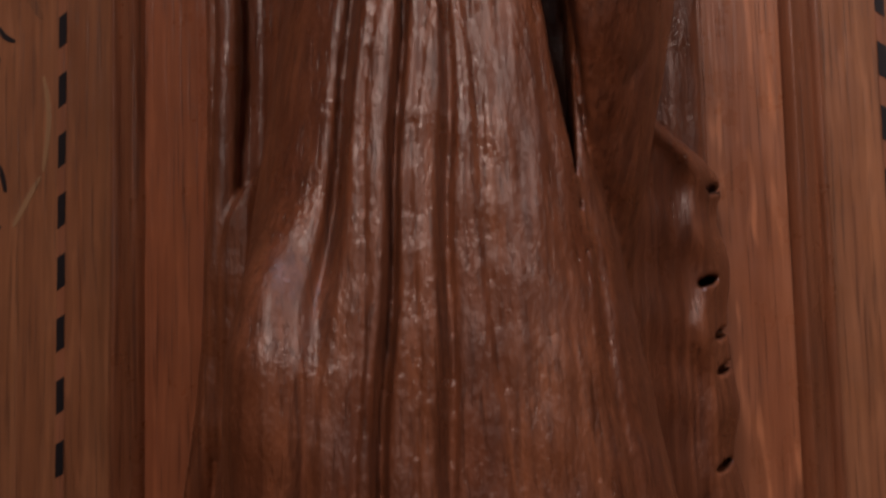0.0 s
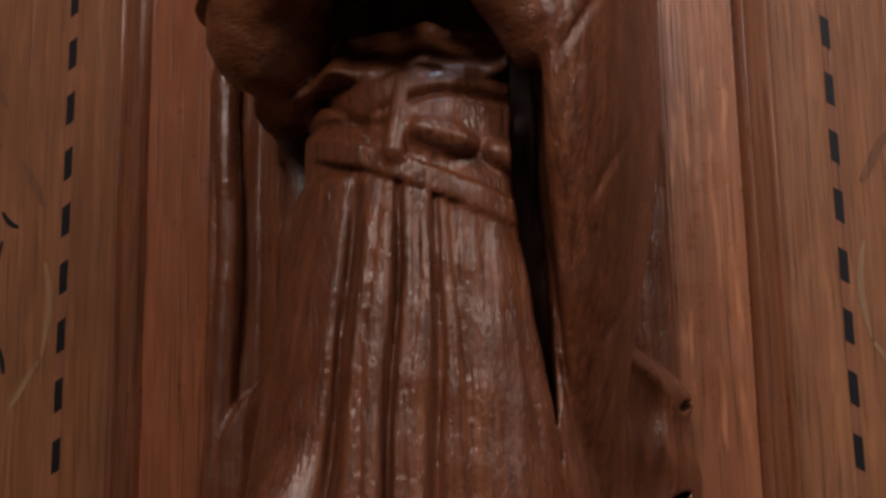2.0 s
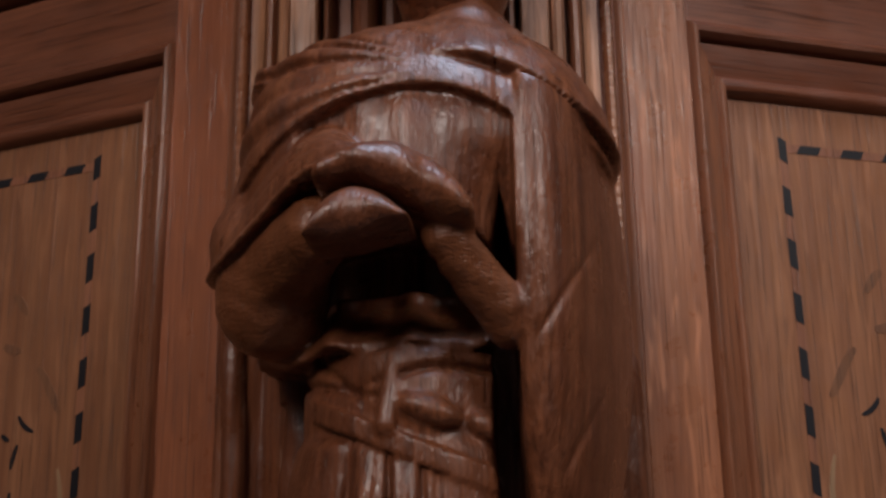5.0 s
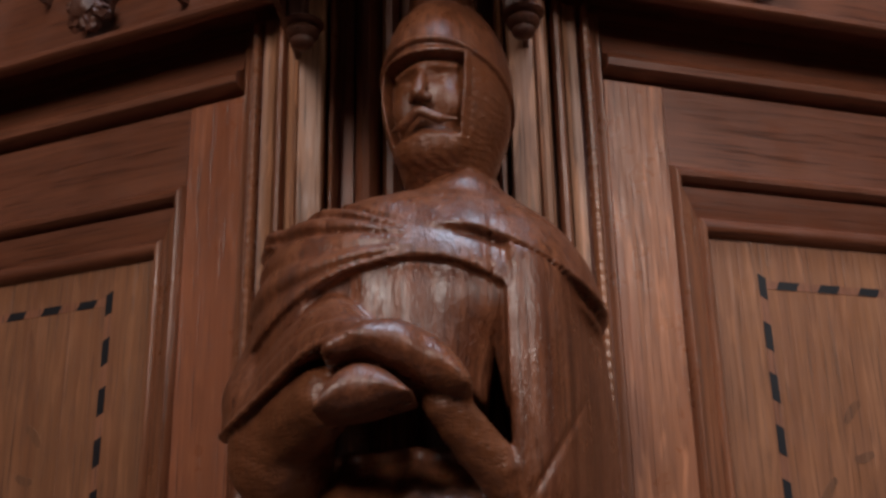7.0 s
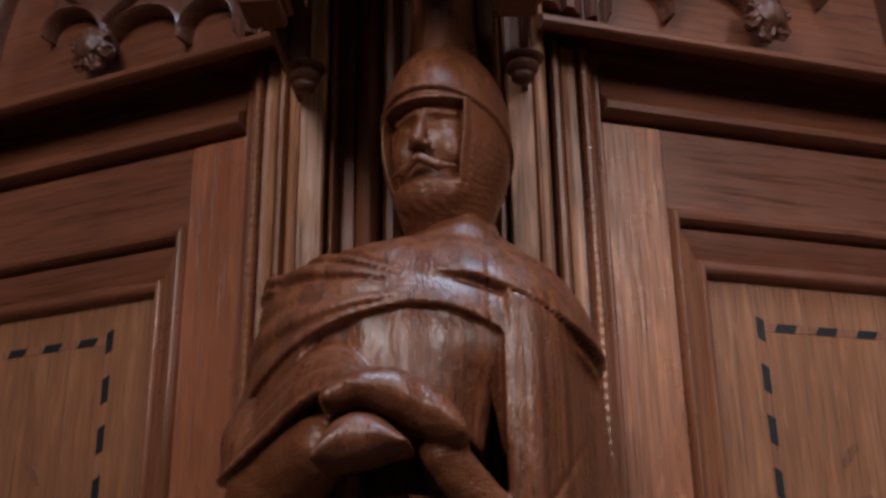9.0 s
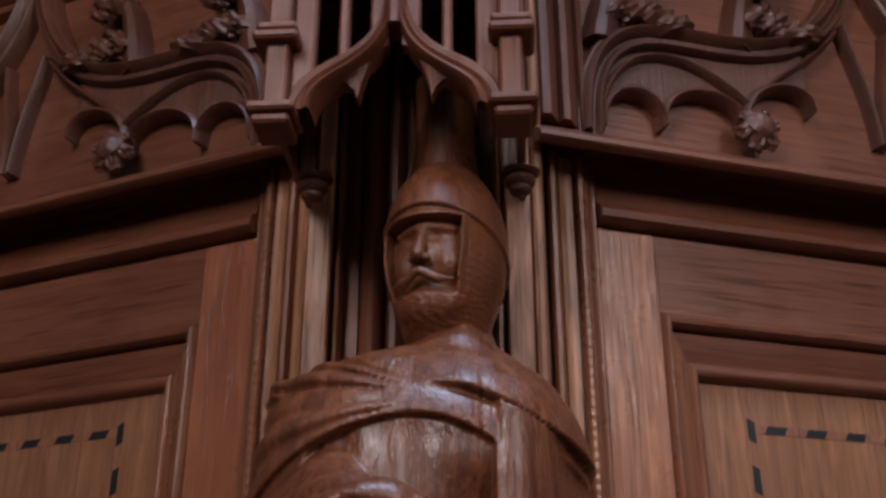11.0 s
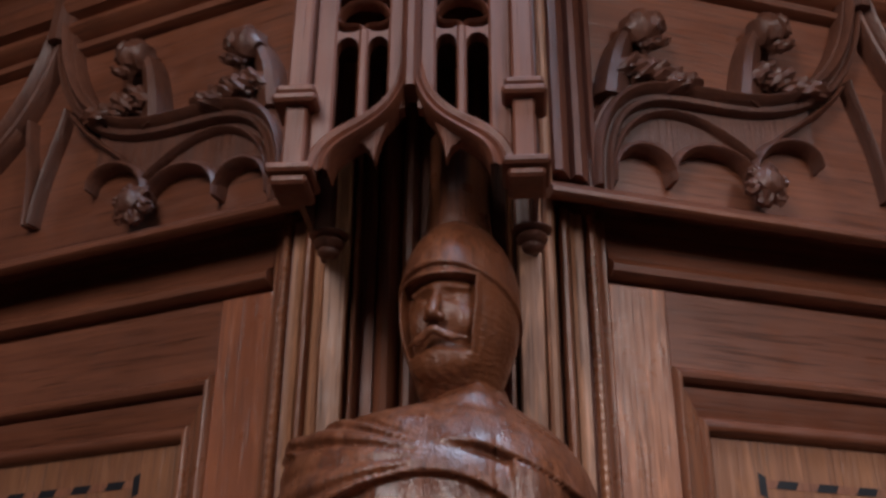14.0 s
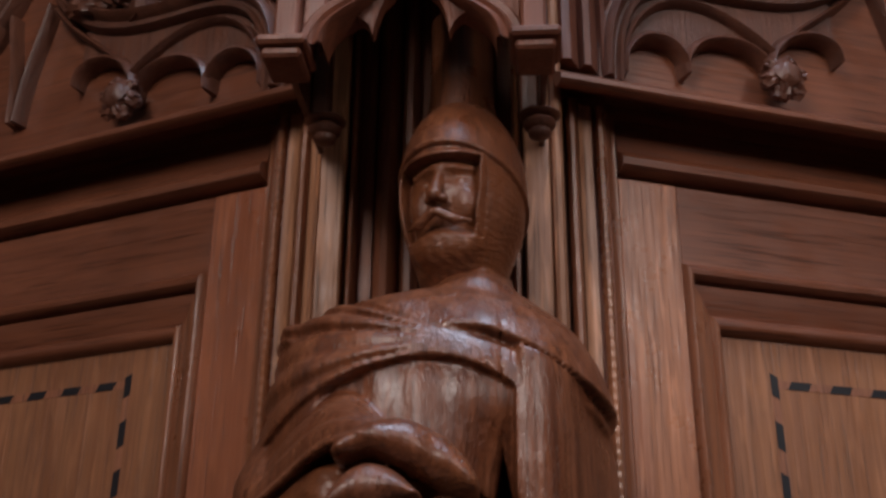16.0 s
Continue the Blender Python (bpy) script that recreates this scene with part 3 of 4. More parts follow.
            for p, q in zip(ring, ring[1:]):
                for j in range(4):
                    bm.faces.new((p[j], p[(j + 1) % 4], q[(j + 1) % 4], q[j]))
            part("light_head", bm, CARVED_MID, thing, smooth=True)
        bm = bmesh.new()
        for path2 in (bezier((0.030, 2.490), (0.045, 2.472), (0.058, 2.492), (0.063, 2.472), 8), bezier((0.063, 2.472), (0.068, 2.492), (0.082, 2.472), (0.096, 2.490), 8),
                      bezier((0.030, 2.496), (0.034, 2.530), (0.092, 2.530), (0.096, 2.496), 10)):
            sweep(bm, mm, path2, roll_profile(0.007, -0.02, 0.001))
        part("light_tracery", bm, CARVED_MID, thing, smooth=True)
        bm = bmesh.new()
        slab(bm, mm, 0.028, 0.100, 2.53, 2.62, -0.02, 0.001, 0.002)
        part("upper_panel", bm, CARVED_MID, thing)
    bm = bmesh.new()
    sweep(bm, fm, [(0.0, 2.372), (0.0, 2.62)], [(-0.011, -0.02), (-0.011, 0.010), (-0.004, 0.020), (0.004, 0.020), (0.011, 0.010), (0.011, -0.02)])
    part("centre_shaft", bm, CARVED_MID, thing, smooth=True)
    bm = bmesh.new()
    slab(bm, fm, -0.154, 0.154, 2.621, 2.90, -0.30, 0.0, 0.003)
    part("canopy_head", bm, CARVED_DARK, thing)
    return thing


# ---- the carved figure: a field of distances turned into one mesh ----
def surface_net(field, lo, h):
    """Vertices and quads of the zero surface of a sampled field (inside negative)."""
    inside = field < 0
    nx, ny, nz = field.shape
    corners = [(i, j, k) for i in (0, 1) for j in (0, 1) for k in (0, 1)]
    count = sum(inside[i:nx - 1 + i, j:ny - 1 + j, k:nz - 1 + k].astype(np.int8) for i, j, k in corners)
    active = (count > 0) & (count < 8)
    cells = np.argwhere(active)
    index = np.full(active.shape, -1, np.int64)
    index[active] = np.arange(len(cells))
    total, hits = np.zeros((len(cells), 3)), np.zeros(len(cells))
    for a in corners:
        for axis in range(3):
            if a[axis]:
                continue
            b = list(a)
            b[axis] = 1
            fa = field[tuple((cells + a).T)]
            fb = field[tuple((cells + b).T)]
            cross = (fa < 0) != (fb < 0)
            t = np.where(cross, fa / np.where(cross, fa - fb, 1), 0)
            p = np.array(a, float) + t[:, None] * (np.array(b, float) - np.array(a, float))
            total += np.where(cross[:, None], p, 0)
            hits += cross
    verts = np.array(lo) + h * (cells + total / hits[:, None])
    quads = []
    for axis in range(3):
        o1, o2 = [k for k in range(3) if k != axis]
        sl = [slice(1, -1)] * 3
        sl[axis] = slice(0, -1)
        nxt = [slice(1, -1)] * 3
        nxt[axis] = slice(1, None)
        e = np.argwhere(inside[tuple(sl)] != inside[tuple(nxt)])
        e[:, [o1, o2]] += 1
        q = []
        for d1, d2 in ((0, 0), (1, 0), (1, 1), (0, 1)):
            c = e.copy()
            c[:, o1] -= d1
            c[:, o2] -= d2
            q.append(index[tuple(c.T)])
        q = np.stack(q, 1)
        flip = inside[tuple(e.T)] ^ (axis == 1)
        q[~flip] = q[~flip][:, ::-1]
        quads.append(q)
    return verts, np.concatenate(quads)


def smin(a, b, k):
    w = np.clip(0.5 + 0.5 * (b - a) / k, 0, 1)
    return b + (a - b) * w - k * w * (1 - w)


def smax(a, b, k):
    return -smin(-a, -b, k)


def ellipsoid(X, Y, Z, c, r):
    q = np.sqrt(((X - c[0]) / r[0]) ** 2 + ((Y - c[1]) / r[1]) ** 2 + ((Z - c[2]) / r[2]) ** 2)
    return (q - 1) * min(r)


def capsule(X, Y, Z, a, b, ra, rb):
    a, b = np.array(a), np.array(b)
    d = b - a
    t = np.clip(((X - a[0]) * d[0] + (Y - a[1]) * d[1] + (Z - a[2]) * d[2]) / (d @ d), 0, 1)
    return np.sqrt((X - a[0] - t * d[0]) ** 2 + (Y - a[1] - t * d[1]) ** 2 + (Z - a[2] - t * d[2]) ** 2) - (ra + (rb - ra) * t)


def bump_at(q, c, w):
    return np.exp(-((q - c) / w) ** 2)


def wobble(X, Y, Z, k):
    return np.sin(k * (X + 0.6 * Z) + 1.3) * np.sin(k * (1.2 * Z - 0.5 * X) + 0.4) + 0.6 * np.sin(2.3 * k * (X - 0.3 * Z + Y))


def curve(q, *knots):
    """A smooth run through (at, value) knots, flat beyond its ends."""
    xs, ys = np.array(knots, float).T
    m = np.gradient(ys, xs)
    i = np.clip(np.searchsorted(xs, q) - 1, 0, len(xs) - 2)
    w = xs[i + 1] - xs[i]
    t = np.clip((q - xs[i]) / w, 0, 1)
    return (2 * t ** 3 - 3 * t ** 2 + 1) * ys[i] + (t ** 3 - 2 * t ** 2 + t) * w * m[i] + (3 * t ** 2 - 2 * t ** 3) * ys[i + 1] + (t ** 3 - t ** 2) * w * m[i + 1]


def ramped(q, a, b):
    t = np.clip((q - a) / (b - a), 0, 1)
    return t * t * (3 - 2 * t)


def tunic(X, Y, Z):
    # skirt widening downwards
    t = np.clip((1.62 - Z) / 0.55, 0, 1.2)
    w = 0.116 + 0.090 * t ** 0.85
    across = 0.093 + 0.078 * t ** 1.25
    w = np.where(X < 0.015, w, across + 0.010 * t)
    dep = 0.124 + 0.055 * t
    xc = 0.013 + 0.004 * t
    q = (X - xc) / w
    d = ((np.abs(q) ** 2.4 + np.abs((Y + 0.285) / dep) ** 2.4) ** (1 / 2.4) - 1) * np.minimum(w, dep)
    s = (X - xc) / across
    s = s - 0.025 * np.sin(9 * Z) - 0.012 * np.sin(31 * Z + 5 * s)
    slant = s - 0.38 * np.clip(1.46 - Z, -0.2, 0.5)
    # broad flat-topped pleats with sharp valleys between them
    pleat = 0.012 * ramped(s, -0.60, -0.50) * (1 - ramped(s, -0.30, -0.25)) + 0.014 * ramped(s, -0.24, -0.19) * (1 - ramped(s, -0.02, 0.05))
    pleat = pleat + 0.002 * bump_at(slant, 0.13, 0.06)
    pleat = pleat - 0.012 * bump_at(s, -0.64, 0.035) - 0.006 * bump_at(s, -0.262, 0.024) - 0.005 * bump_at(s, 0.055, 0.026) - 0.003 * bump_at(slant, 0.22, 0.030) - 0.001 * bump_at(slant, 0.43, 0.03) - 0.001 * bump_at(s, 0.66, 0.03) - 0.003 * bump_at(s, 0.84, 0.03)
    pleat = pleat - 0.0035 * bump_at(s + 0.05 * np.sin(14 * Z), -0.40, 0.014) - 0.003 * bump_at(s - 0.03 * np.sin(17 * Z), -0.11, 0.012)
    pleat = pleat + 0.0002 * np.sin(46 * s + 3 * np.sin(11 * Z))
    d = d - 1.25 * pleat * np.clip((1.60 - Z) / 0.05, 0, 1) * (0.65 + 0.35 * t)
    # the knee pushes the cloth forward
    d = smin(d, ellipsoid(X, Y, Z, (-0.098, -0.395, 1.218), (0.046, 0.070, 0.140)), 0.026)
    d = smax(d, Z - 1.60, 0.015)
    # bloused waist with creases
    waist = (np.sqrt(((X - 0.010) / 0.110) ** 2 + ((Y + 0.29) / 0.121) ** 2 + ((Z - 1.632) / 0.085) ** 4) - 1) * 0.09
    waist = waist + 0.006 * bump_at(Z - 0.10 * (X - 0.01) - 0.004 * np.sin(50 * X), 1.652, 0.004) * np.clip((X + 0.04) / 0.03, 0, 1) + 0.004 * bump_at(Z + 0.25 * X, 1.628, 0.004) - 0.003 * np.sin(55 * X + 20 * Z)
    waist = waist + 0.004 * bump_at(Z + 0.9 * X, 1.60, 0.005) * np.clip(-0.02 - X, 0, 0.03) / 0.03
    waist = smax(waist, Z - 1.680 - 0.006 * np.sin(60 * X), 0.006)
    d = smin(d, waist, 0.006)
    # slanting sword belt
    ring = np.sqrt(((X - 0.010) / 0.119) ** 2 + ((Y + 0.288) / 0.130) ** 2) * 0.1 - 0.1 + 0.12 * np.clip(-0.045 - X, 0, 0.1)
    line = Z - (1.592 - 0.40 * X + 0.6 * np.clip(X - 0.03, 0, 1) ** 2)
    d = smin(d, np.maximum(ring - 0.002, np.abs(line) - 0.0105), 0.002)
    tilt = Z + 0.27 * (X - 0.02)
    pouch = smin(ellipsoid(X, Y, tilt, (0.026, -0.410, 1.622), (0.030, 0.017, 0.014)), ellipsoid(X, Y, tilt, (0.074, -0.386, 1.622), (0.020, 0.018, 0.014)), 0.003)
    knot = capsule(X, Y, Z, (-0.006, -0.408, 1.660), (-0.012, -0.416, 1.608), 0.006, 0.010)
    d = smin(d, smin(pouch, knot, 0.003), 0.003)
    # scalloped edge of the doublet, and the breast in the hollow under the arms
    peplum = (np.sqrt(((X - 0.010) / 0.106) ** 2 + ((Y + 0.27) / 0.088) ** 2) - 1) * 0.085 - 0.046 * np.clip((1.722 - Z) / 0.04, 0, 1) - 0.006 * np.sin(85 * X + 0.5) - 0.003 * np.sin(170 * X)
    peplum = smax(smax(peplum, Z - 1.735, 0.01), 1.676 + 0.0045 * np.sin(85 * X + 0.8) - 0.03 * np.abs(X - 0.01) - Z, 0.003)
    breast = (np.sqrt(((X - 0.010) / 0.100) ** 2 + ((Y + 0.215) / 0.100) ** 2) - 1) * 0.085
    breast = breast - 0.006 * bump_at(X, -0.012, 0.012) + 0.010 * bump_at(X, 0.006, 0.006)
    breast = smax(smax(breast, Z - 1.86, 0.01), 1.60 - Z, 0.01)
    return np.minimum(d, np.minimum(breast, peplum))


def cape(X, Y, Z):
    # shoulders: half-widths and front by height
    xl = curve(Z, (1.74, -0.185), (1.80, -0.178), (1.85, -0.170), (1.90, -0.163), (1.945, -0.158), (1.968, -0.146), (1.985, -0.115), (1.996, -0.062), (2.005, -0.020), (2.020, -0.002), (2.06, 0.002))
    xr = curve(Z, (1.74, 0.222), (1.80, 0.216), (1.85, 0.209), (1.90, 0.197), (1.95, 0.174), (1.978, 0.150), (1.994, 0.126), (2.005, 0.108), (2.018, 0.098), (2.06, 0.094))
    fr = curve(Z, (1.74, -0.470), (1.82, -0.468), (1.87, -0.465), (1.90, -0.459), (1.94, -0.443), (1.97, -0.422), (2.00, -0.390), (2.02, -0.366), (2.06, -0.362))
    xc, hw = (xl + xr) / 2, (xr - xl) / 2
    dp = -0.27 - fr
    d = ((np.abs((X - xc) / hw) ** 2.3 + np.abs((Y + 0.27) / dp) ** 2.3) ** (1 / 2.3) - 1) * np.minimum(hw, dp)
    hem = curve(X, (-0.20, 1.795), (-0.165, 1.818), (-0.149, 1.832), (-0.106, 1.862), (-0.054, 1.888), (0.0, 1.903), (0.03, 1.904), (0.066, 1.896), (0.112, 1.872), (0.13, 1.862))
    # folds gather at the throat and fan out over one shoulder
    ang = np.degrees(np.arctan2(Z - 1.922, -(X - 0.050)))
    rad = np.sqrt((Z - 1.922) ** 2 + (X - 0.050) ** 2)
    fan = np.clip((rad - 0.02) / 0.07, 0, 1) * np.clip((0.05 - X) / 0.05, 0, 1)
    f = 0.0
    for c, wd, amp in ((-14, 2.2, -0.004), (-9, 4.0, 0.003), (-3, 1.8, -0.002), (3, 4.0, 0.002), (9, 1.6, -0.005), (14, 3.5, 0.004), (19, 1.5, -0.006), (23, 3, 0.003), (27, 1.6, -0.009), (32, 4, -0.002)):
        f = f + amp * bump_at(ang, c, wd)
    f = f * fan
    # the upper layer laps over the cloak and ends in a lip
    lip = curve(X, (-0.20, 1.952), (-0.13, 1.940), (-0.06, 1.936), (0.02, 1.938), (0.08, 1.930), (0.13, 1.911), (0.17, 1.890), (0.21, 1.868))
    over = ramped(Z - lip, -0.003, 0.006) * np.clip((X - 0.02) / 0.05, 0, 1) + ramped(Z - lip, -0.003, 0.006) * np.clip((-0.125 - X) / 0.02, 0, 1)
    f = f + 0.012 * over - 0.006 * bump_at(Z - lip, -0.004, 0.003) * np.clip((X - 0.05) / 0.05, 0, 1)
    f = f + 0.007 * ramped(Z - hem, -0.002, 0.003) * np.clip(-X / 0.05, 0, 1) * np.clip((lip - Z) / 0.05, 0, 1)
    f = f + 0.0012 * bump_at(Z + 0.22 * np.abs(X - 0.045), 1.985, 0.006)
    d = d - f
    # parted below the hem: the doublet shows, set back, with upright folds
    under = ramped(hem - Z, -0.001, 0.004) * np.clip((X + 0.085 + 0.9 * (hem - Z)) / 0.012, 0, 1) * (1 - ramped(X, 0.102, 0.106))
    d = d + under * (0.012 + 0.0014 * np.sin(150 * X + 5 * Z))
    side = under * ramped(X, 0.020, 0.100) * ramped(1.880 - Z, 0.0, 0.120)
    d = d + side * 0.038
    foot = 1.785 - 0.02 * np.clip((X - 0.06) / 0.02, 0, 1)
    foot = foot + (lip - 0.022 - foot) * ramped(X, 0.106, 0.124)
    return smax(d, foot - Z, 0.008)


def cloak(X, Y, Z):
    # one broad fall at the side, ending in a point
    xi = 0.105 + 0.018 * np.clip((1.60 - Z) / 0.21, 0, 1.3)
    xo = curve(Z, (1.26, 0.150), (1.35, 0.160), (1.42, 0.172), (1.50, 0.190), (1.58, 0.208), (1.66, 0.222), (1.74, 0.225), (1.83, 0.214), (1.88, 0.203), (1.93, 0.18))
    front = curve(Z, (1.26, -0.30), (1.34, -0.335), (1.42, -0.372), (1.52, -0.408), (1.62, -0.440), (1.70, -0.452), (1.80, -0.455), (1.86, -0.452), (1.90, -0.446), (1.93, -0.44))
    front = front + 20.0 * np.clip(X - 0.118, 0, 1) ** 2 + 0.005 * bump_at(X, 0.103, 0.006)
    # slanting creases
    for x0, z0, sl, amp in ((0.120, 1.675, 0.62, 0.0042), (0.136, 1.560, 0.60, 0.0038), (0.150, 1.46, 0.62, 0.0030)):
        q = (X - x0) - sl * (Z - z0)
        on = np.clip((X - x0 + 0.004) / 0.012, 0, 1) * (1 - ramped(X, 0.165, 0.195))
        front = front + on * amp * bump_at(q, 0.0, 0.0032)
    d = smax(smax(xi - X, X - xo, 0.010), smax(front - Y, Y + 0.20, 0.01), 0.007)
    lap = curve(X, (0.08, 1.930), (0.13, 1.911), (0.17, 1.890), (0.21, 1.868))
    return smax(smax(d, Z - lap, 0.003), 1.27 - Z, 0.02)


def arms(X, Y, Z):
    # upper arm and the mail forearm
    d = capsule(X, Y, Z, (-0.105, -0.300, 1.890), (-0.130, -0.345, 1.785), 0.048, 0.060)
    mail = capsule(X, Y, Z, (-0.124, -0.365, 1.726), (-0.122, -0.370, 1.765), 0.052, 0.053)
    mail = smin(mail, capsule(X, Y, Z, (-0.116, -0.382, 1.748), (-0.062, -0.476, 1.764), 0.044, 0.030), 0.015)
    mail = mail - 0.0004 * np.sin(300 * Z + 60 * X + 2 * np.sin(90 * X))
    d = smin(d, mail, 0.010)
    # sleeve of the cloak drawn from the hem of the cape to its studded edge at the wrist
    low = curve(X, (-0.200, 1.745), (-0.168, 1.750), (-0.118, 1.776), (-0.075, 1.797), (-0.030, 1.806))
    top = curve(X, (-0.200, 1.800), (-0.165, 1.820), (-0.149, 1.834), (-0.106, 1.864), (-0.054, 1.872), (-0.010, 1.830))
    k = np.clip((Z - low) / (top - low), 0, 1)
    near = curve(X, (-0.200, -0.345), (-0.168, -0.408), (-0.118, -0.460), (-0.075, -0.508), (-0.030, -0.548))
    far = curve(X, (-0.200, -0.290), (-0.165, -0.330), (-0.118, -0.402), (-0.060, -0.436), (-0.010, -0.455))
    front = near + (far - near) * k ** 1.2 - 0.004 * np.sin(math.pi * k) - 0.005 * bump_at(k, 0.05, 0.05) + 0.004 * bump_at(k, 0.17, 0.04) + 0.005 * bump_at(k, 0.45, 0.05) - 0.004 * bump_at(k, 0.36, 0.06) + 0.004 * bump_at(k, 0.78, 0.05)
    front = front - 0.0012 * np.sin(420 * X + 200 * Z) * bump_at(k, 0.03, 0.06)
    sleeve = smax(smax(low - Z, Z - top - 0.004, 0.004), smax(np.maximum(-0.190 - X, X + 0.022), smax(front - Y, Y + 0.30, 0.01), 0.012), 0.006)
    d = smin(d, sleeve, 0.004)
    # other forearm, coming out from under the cloak
    fore = capsule(X, Y, Z, (0.046, -0.480, 1.756), (0.099, -0.428, 1.692), 0.020, 0.024) - 0.0004 * np.sin(300 * Z + 2 * np.sin(90 * X))
    d = smin(d, fore, 0.006)
    # gloves: one laid over the other, both with a blunt end
    top = curve(X, (-0.060, 1.800), (-0.040, 1.814), (-0.005, 1.826), (0.030, 1.817), (0.055, 1.800), (0.072, 1.778))
    low = curve(X, (-0.060, 1.780), (-0.020, 1.788), (0.020, 1.772), (0.050, 1.760), (0.072, 1.757))
    mid, half = (top + low) / 2, np.maximum((top - low) / 2, 0.004)
    face = -0.548 + 0.34 * np.clip(X - 0.0, 0, 0.1) + 0.020 * ((Z - mid) / half) ** 2 + 0.0015 * np.sin(190 * X + 60 * Z)
    upper = smax(smax(low - Z, Z - top, 0.006), smax(np.maximum(X - 0.071, -0.055 - X), smax(face - Y, Y + 0.470, 0.01), 0.010), 0.010)
    top = curve(X, (-0.060, 1.746), (-0.050, 1.766), (-0.030, 1.781), (-0.012, 1.782), (0.008, 1.770), (0.026, 1.755))
    low = curve(X, (-0.060, 1.737), (-0.030, 1.739), (0.000, 1.746), (0.026, 1.752))
    mid, half = (top + low) / 2, np.maximum((top - low) / 2, 0.004)
    face = -0.556 + 0.016 * ((Z - mid) / half) ** 2 + 0.10 * np.clip(X + 0.01, 0, 0.1) + 0.0012 * np.sin(160 * X - 90 * Z)
    lower = smax(smax(low - Z, Z - top, 0.005), smax(np.maximum(X - 0.026, -0.060 - X), smax(face - Y, Y + 0.480, 0.01), 0.006), 0.007)
    d = smin(d, upper, 0.005)
    return smin(d, lower, 0.0015)


def mantle(X, Y, Z):
    # back of the cloak, spreading to a wavy, notched hem either side
    u = np.clip((1.475 - Z + np.where(X > 0, 0.04, 0)) / 0.11, 0, 1)
    u = u * u * (3 - 2 * u)
    half = 0.150 + np.where(X > 0, 0.103, 0.086) * u + 0.012 * np.clip(1.40 - Z, 0, 0.4) / 0.4 + 0.004 * np.sin(58 * Z) * u
    off = np.abs(X - 0.004)
    d = smax(off - half, np.abs(Y + 0.215 - 0.95 * np.clip(off - 0.15, 0, 0.12)) - 0.034, 0.030) - 0.0015 * np.sin(85 * Z + 25 * X) * u
    d = np.where(X < 0, np.maximum(d, half - 0.078 - off), d)
    d = d - 0.012 * bump_at(off - half, -0.028, 0.014) * u
    notch = np.minimum.reduce([np.sqrt((X - x0) ** 2 + ((Z - z0) * 2.4 - (X - x0) * 0.7) ** 2) - 0.011 for x0, z0 in ((0.246, 1.410), (0.233, 1.323), (0.247, 1.276), (0.249, 1.244), (0.243, 1.158))])
    d = smax(d, -np.maximum(notch, Y + 0.110), 0.003)
    d = smax(d, Z - 1.86, 0.02)
    # straight falls beside the stiles
    fall = smax(smax(-0.230 - X, X + 0.10, 0.006), smax(-0.178 + 0.55 * np.clip(X + 0.192, 0, 1) - Y, Y + 0.09, 0.008), 0.008)
    fall = smin(fall, np.sqrt((X + 0.206 + 0.003 * np.sin(19 * Z) + 0.10 * np.clip(1.42 - Z, 0, 0.3)) ** 2 + (Y + 0.186) ** 2) - 0.0135, 0.006)
    fall = smax(fall, np.maximum(Z - 1.79, 0.95 - Z), 0.03)
    other = smax(smax(X - 0.246, 0.15 - X, 0.008), smax(-0.132 + 0.5 * np.clip(X - 0.215, 0, 1) - Y, Y + 0.08, 0.008), 0.008)
    other = smax(other, np.maximum(Z - 1.72, 1.36 - Z), 0.03)
    return smin(d, np.minimum(fall, other), 0.010)


def body_field(X, Y, Z):
    d = tunic(X, Y, Z)
    d = smin(d, cape(X, Y, Z), 0.004)
    d = smin(d, cloak(X, Y, Z), 0.002)
    # deep gap between tunic and cloak
    xi = 0.105 + 0.018 * np.clip((1.60 - Z) / 0.21, 0, 1.3)
    gap = np.maximum(np.abs(X - xi + 0.013) - 0.0120 * np.clip((Z - 1.380) / 0.16, 0, 1) * ramped(1.835 - Z, 0.0, 0.10), Y + 0.26)
    d = smax(d, -gap, 0.003)
    d = smin(d, arms(X, Y, Z), 0.004)
    d = smin(d, mantle(X, Y, Z), 0.008)
    # cloak lining: filler added behind the tunic over the post, tilted to stay dark
    for x0, half, top, y0 in ((0.110, 0.055, 1.80, -0.207), (-0.125, 0.065, 1.72, -0.201)):
        d = np.minimum(d, np.maximum(np.maximum(np.abs(X - x0) - half, y0 - 0.60 * (X - x0) - Y), np.maximum(Y + 0.165, Z - top)))
    # shadowed gap between tunic and mantle
    xg = -0.146 - 0.19 * np.clip(1.62 - Z, 0, 0.24) - 0.06 * np.clip(1.38 - Z, 0, 0.4)
    gap = np.maximum(np.abs(X - xg) - 0.0110, np.maximum(Y + 0.205, Z - 1.645))
    d = smax(d, -gap, 0.004)
    neck = capsule(X, Y, Z, (0.047, -0.312, 1.95), (0.048, -0.322, 2.03), 0.052, 0.044)
    d = smin(d, neck, 0.012)
    return d + 0.0005 * wobble(X, Y, Z, 70)


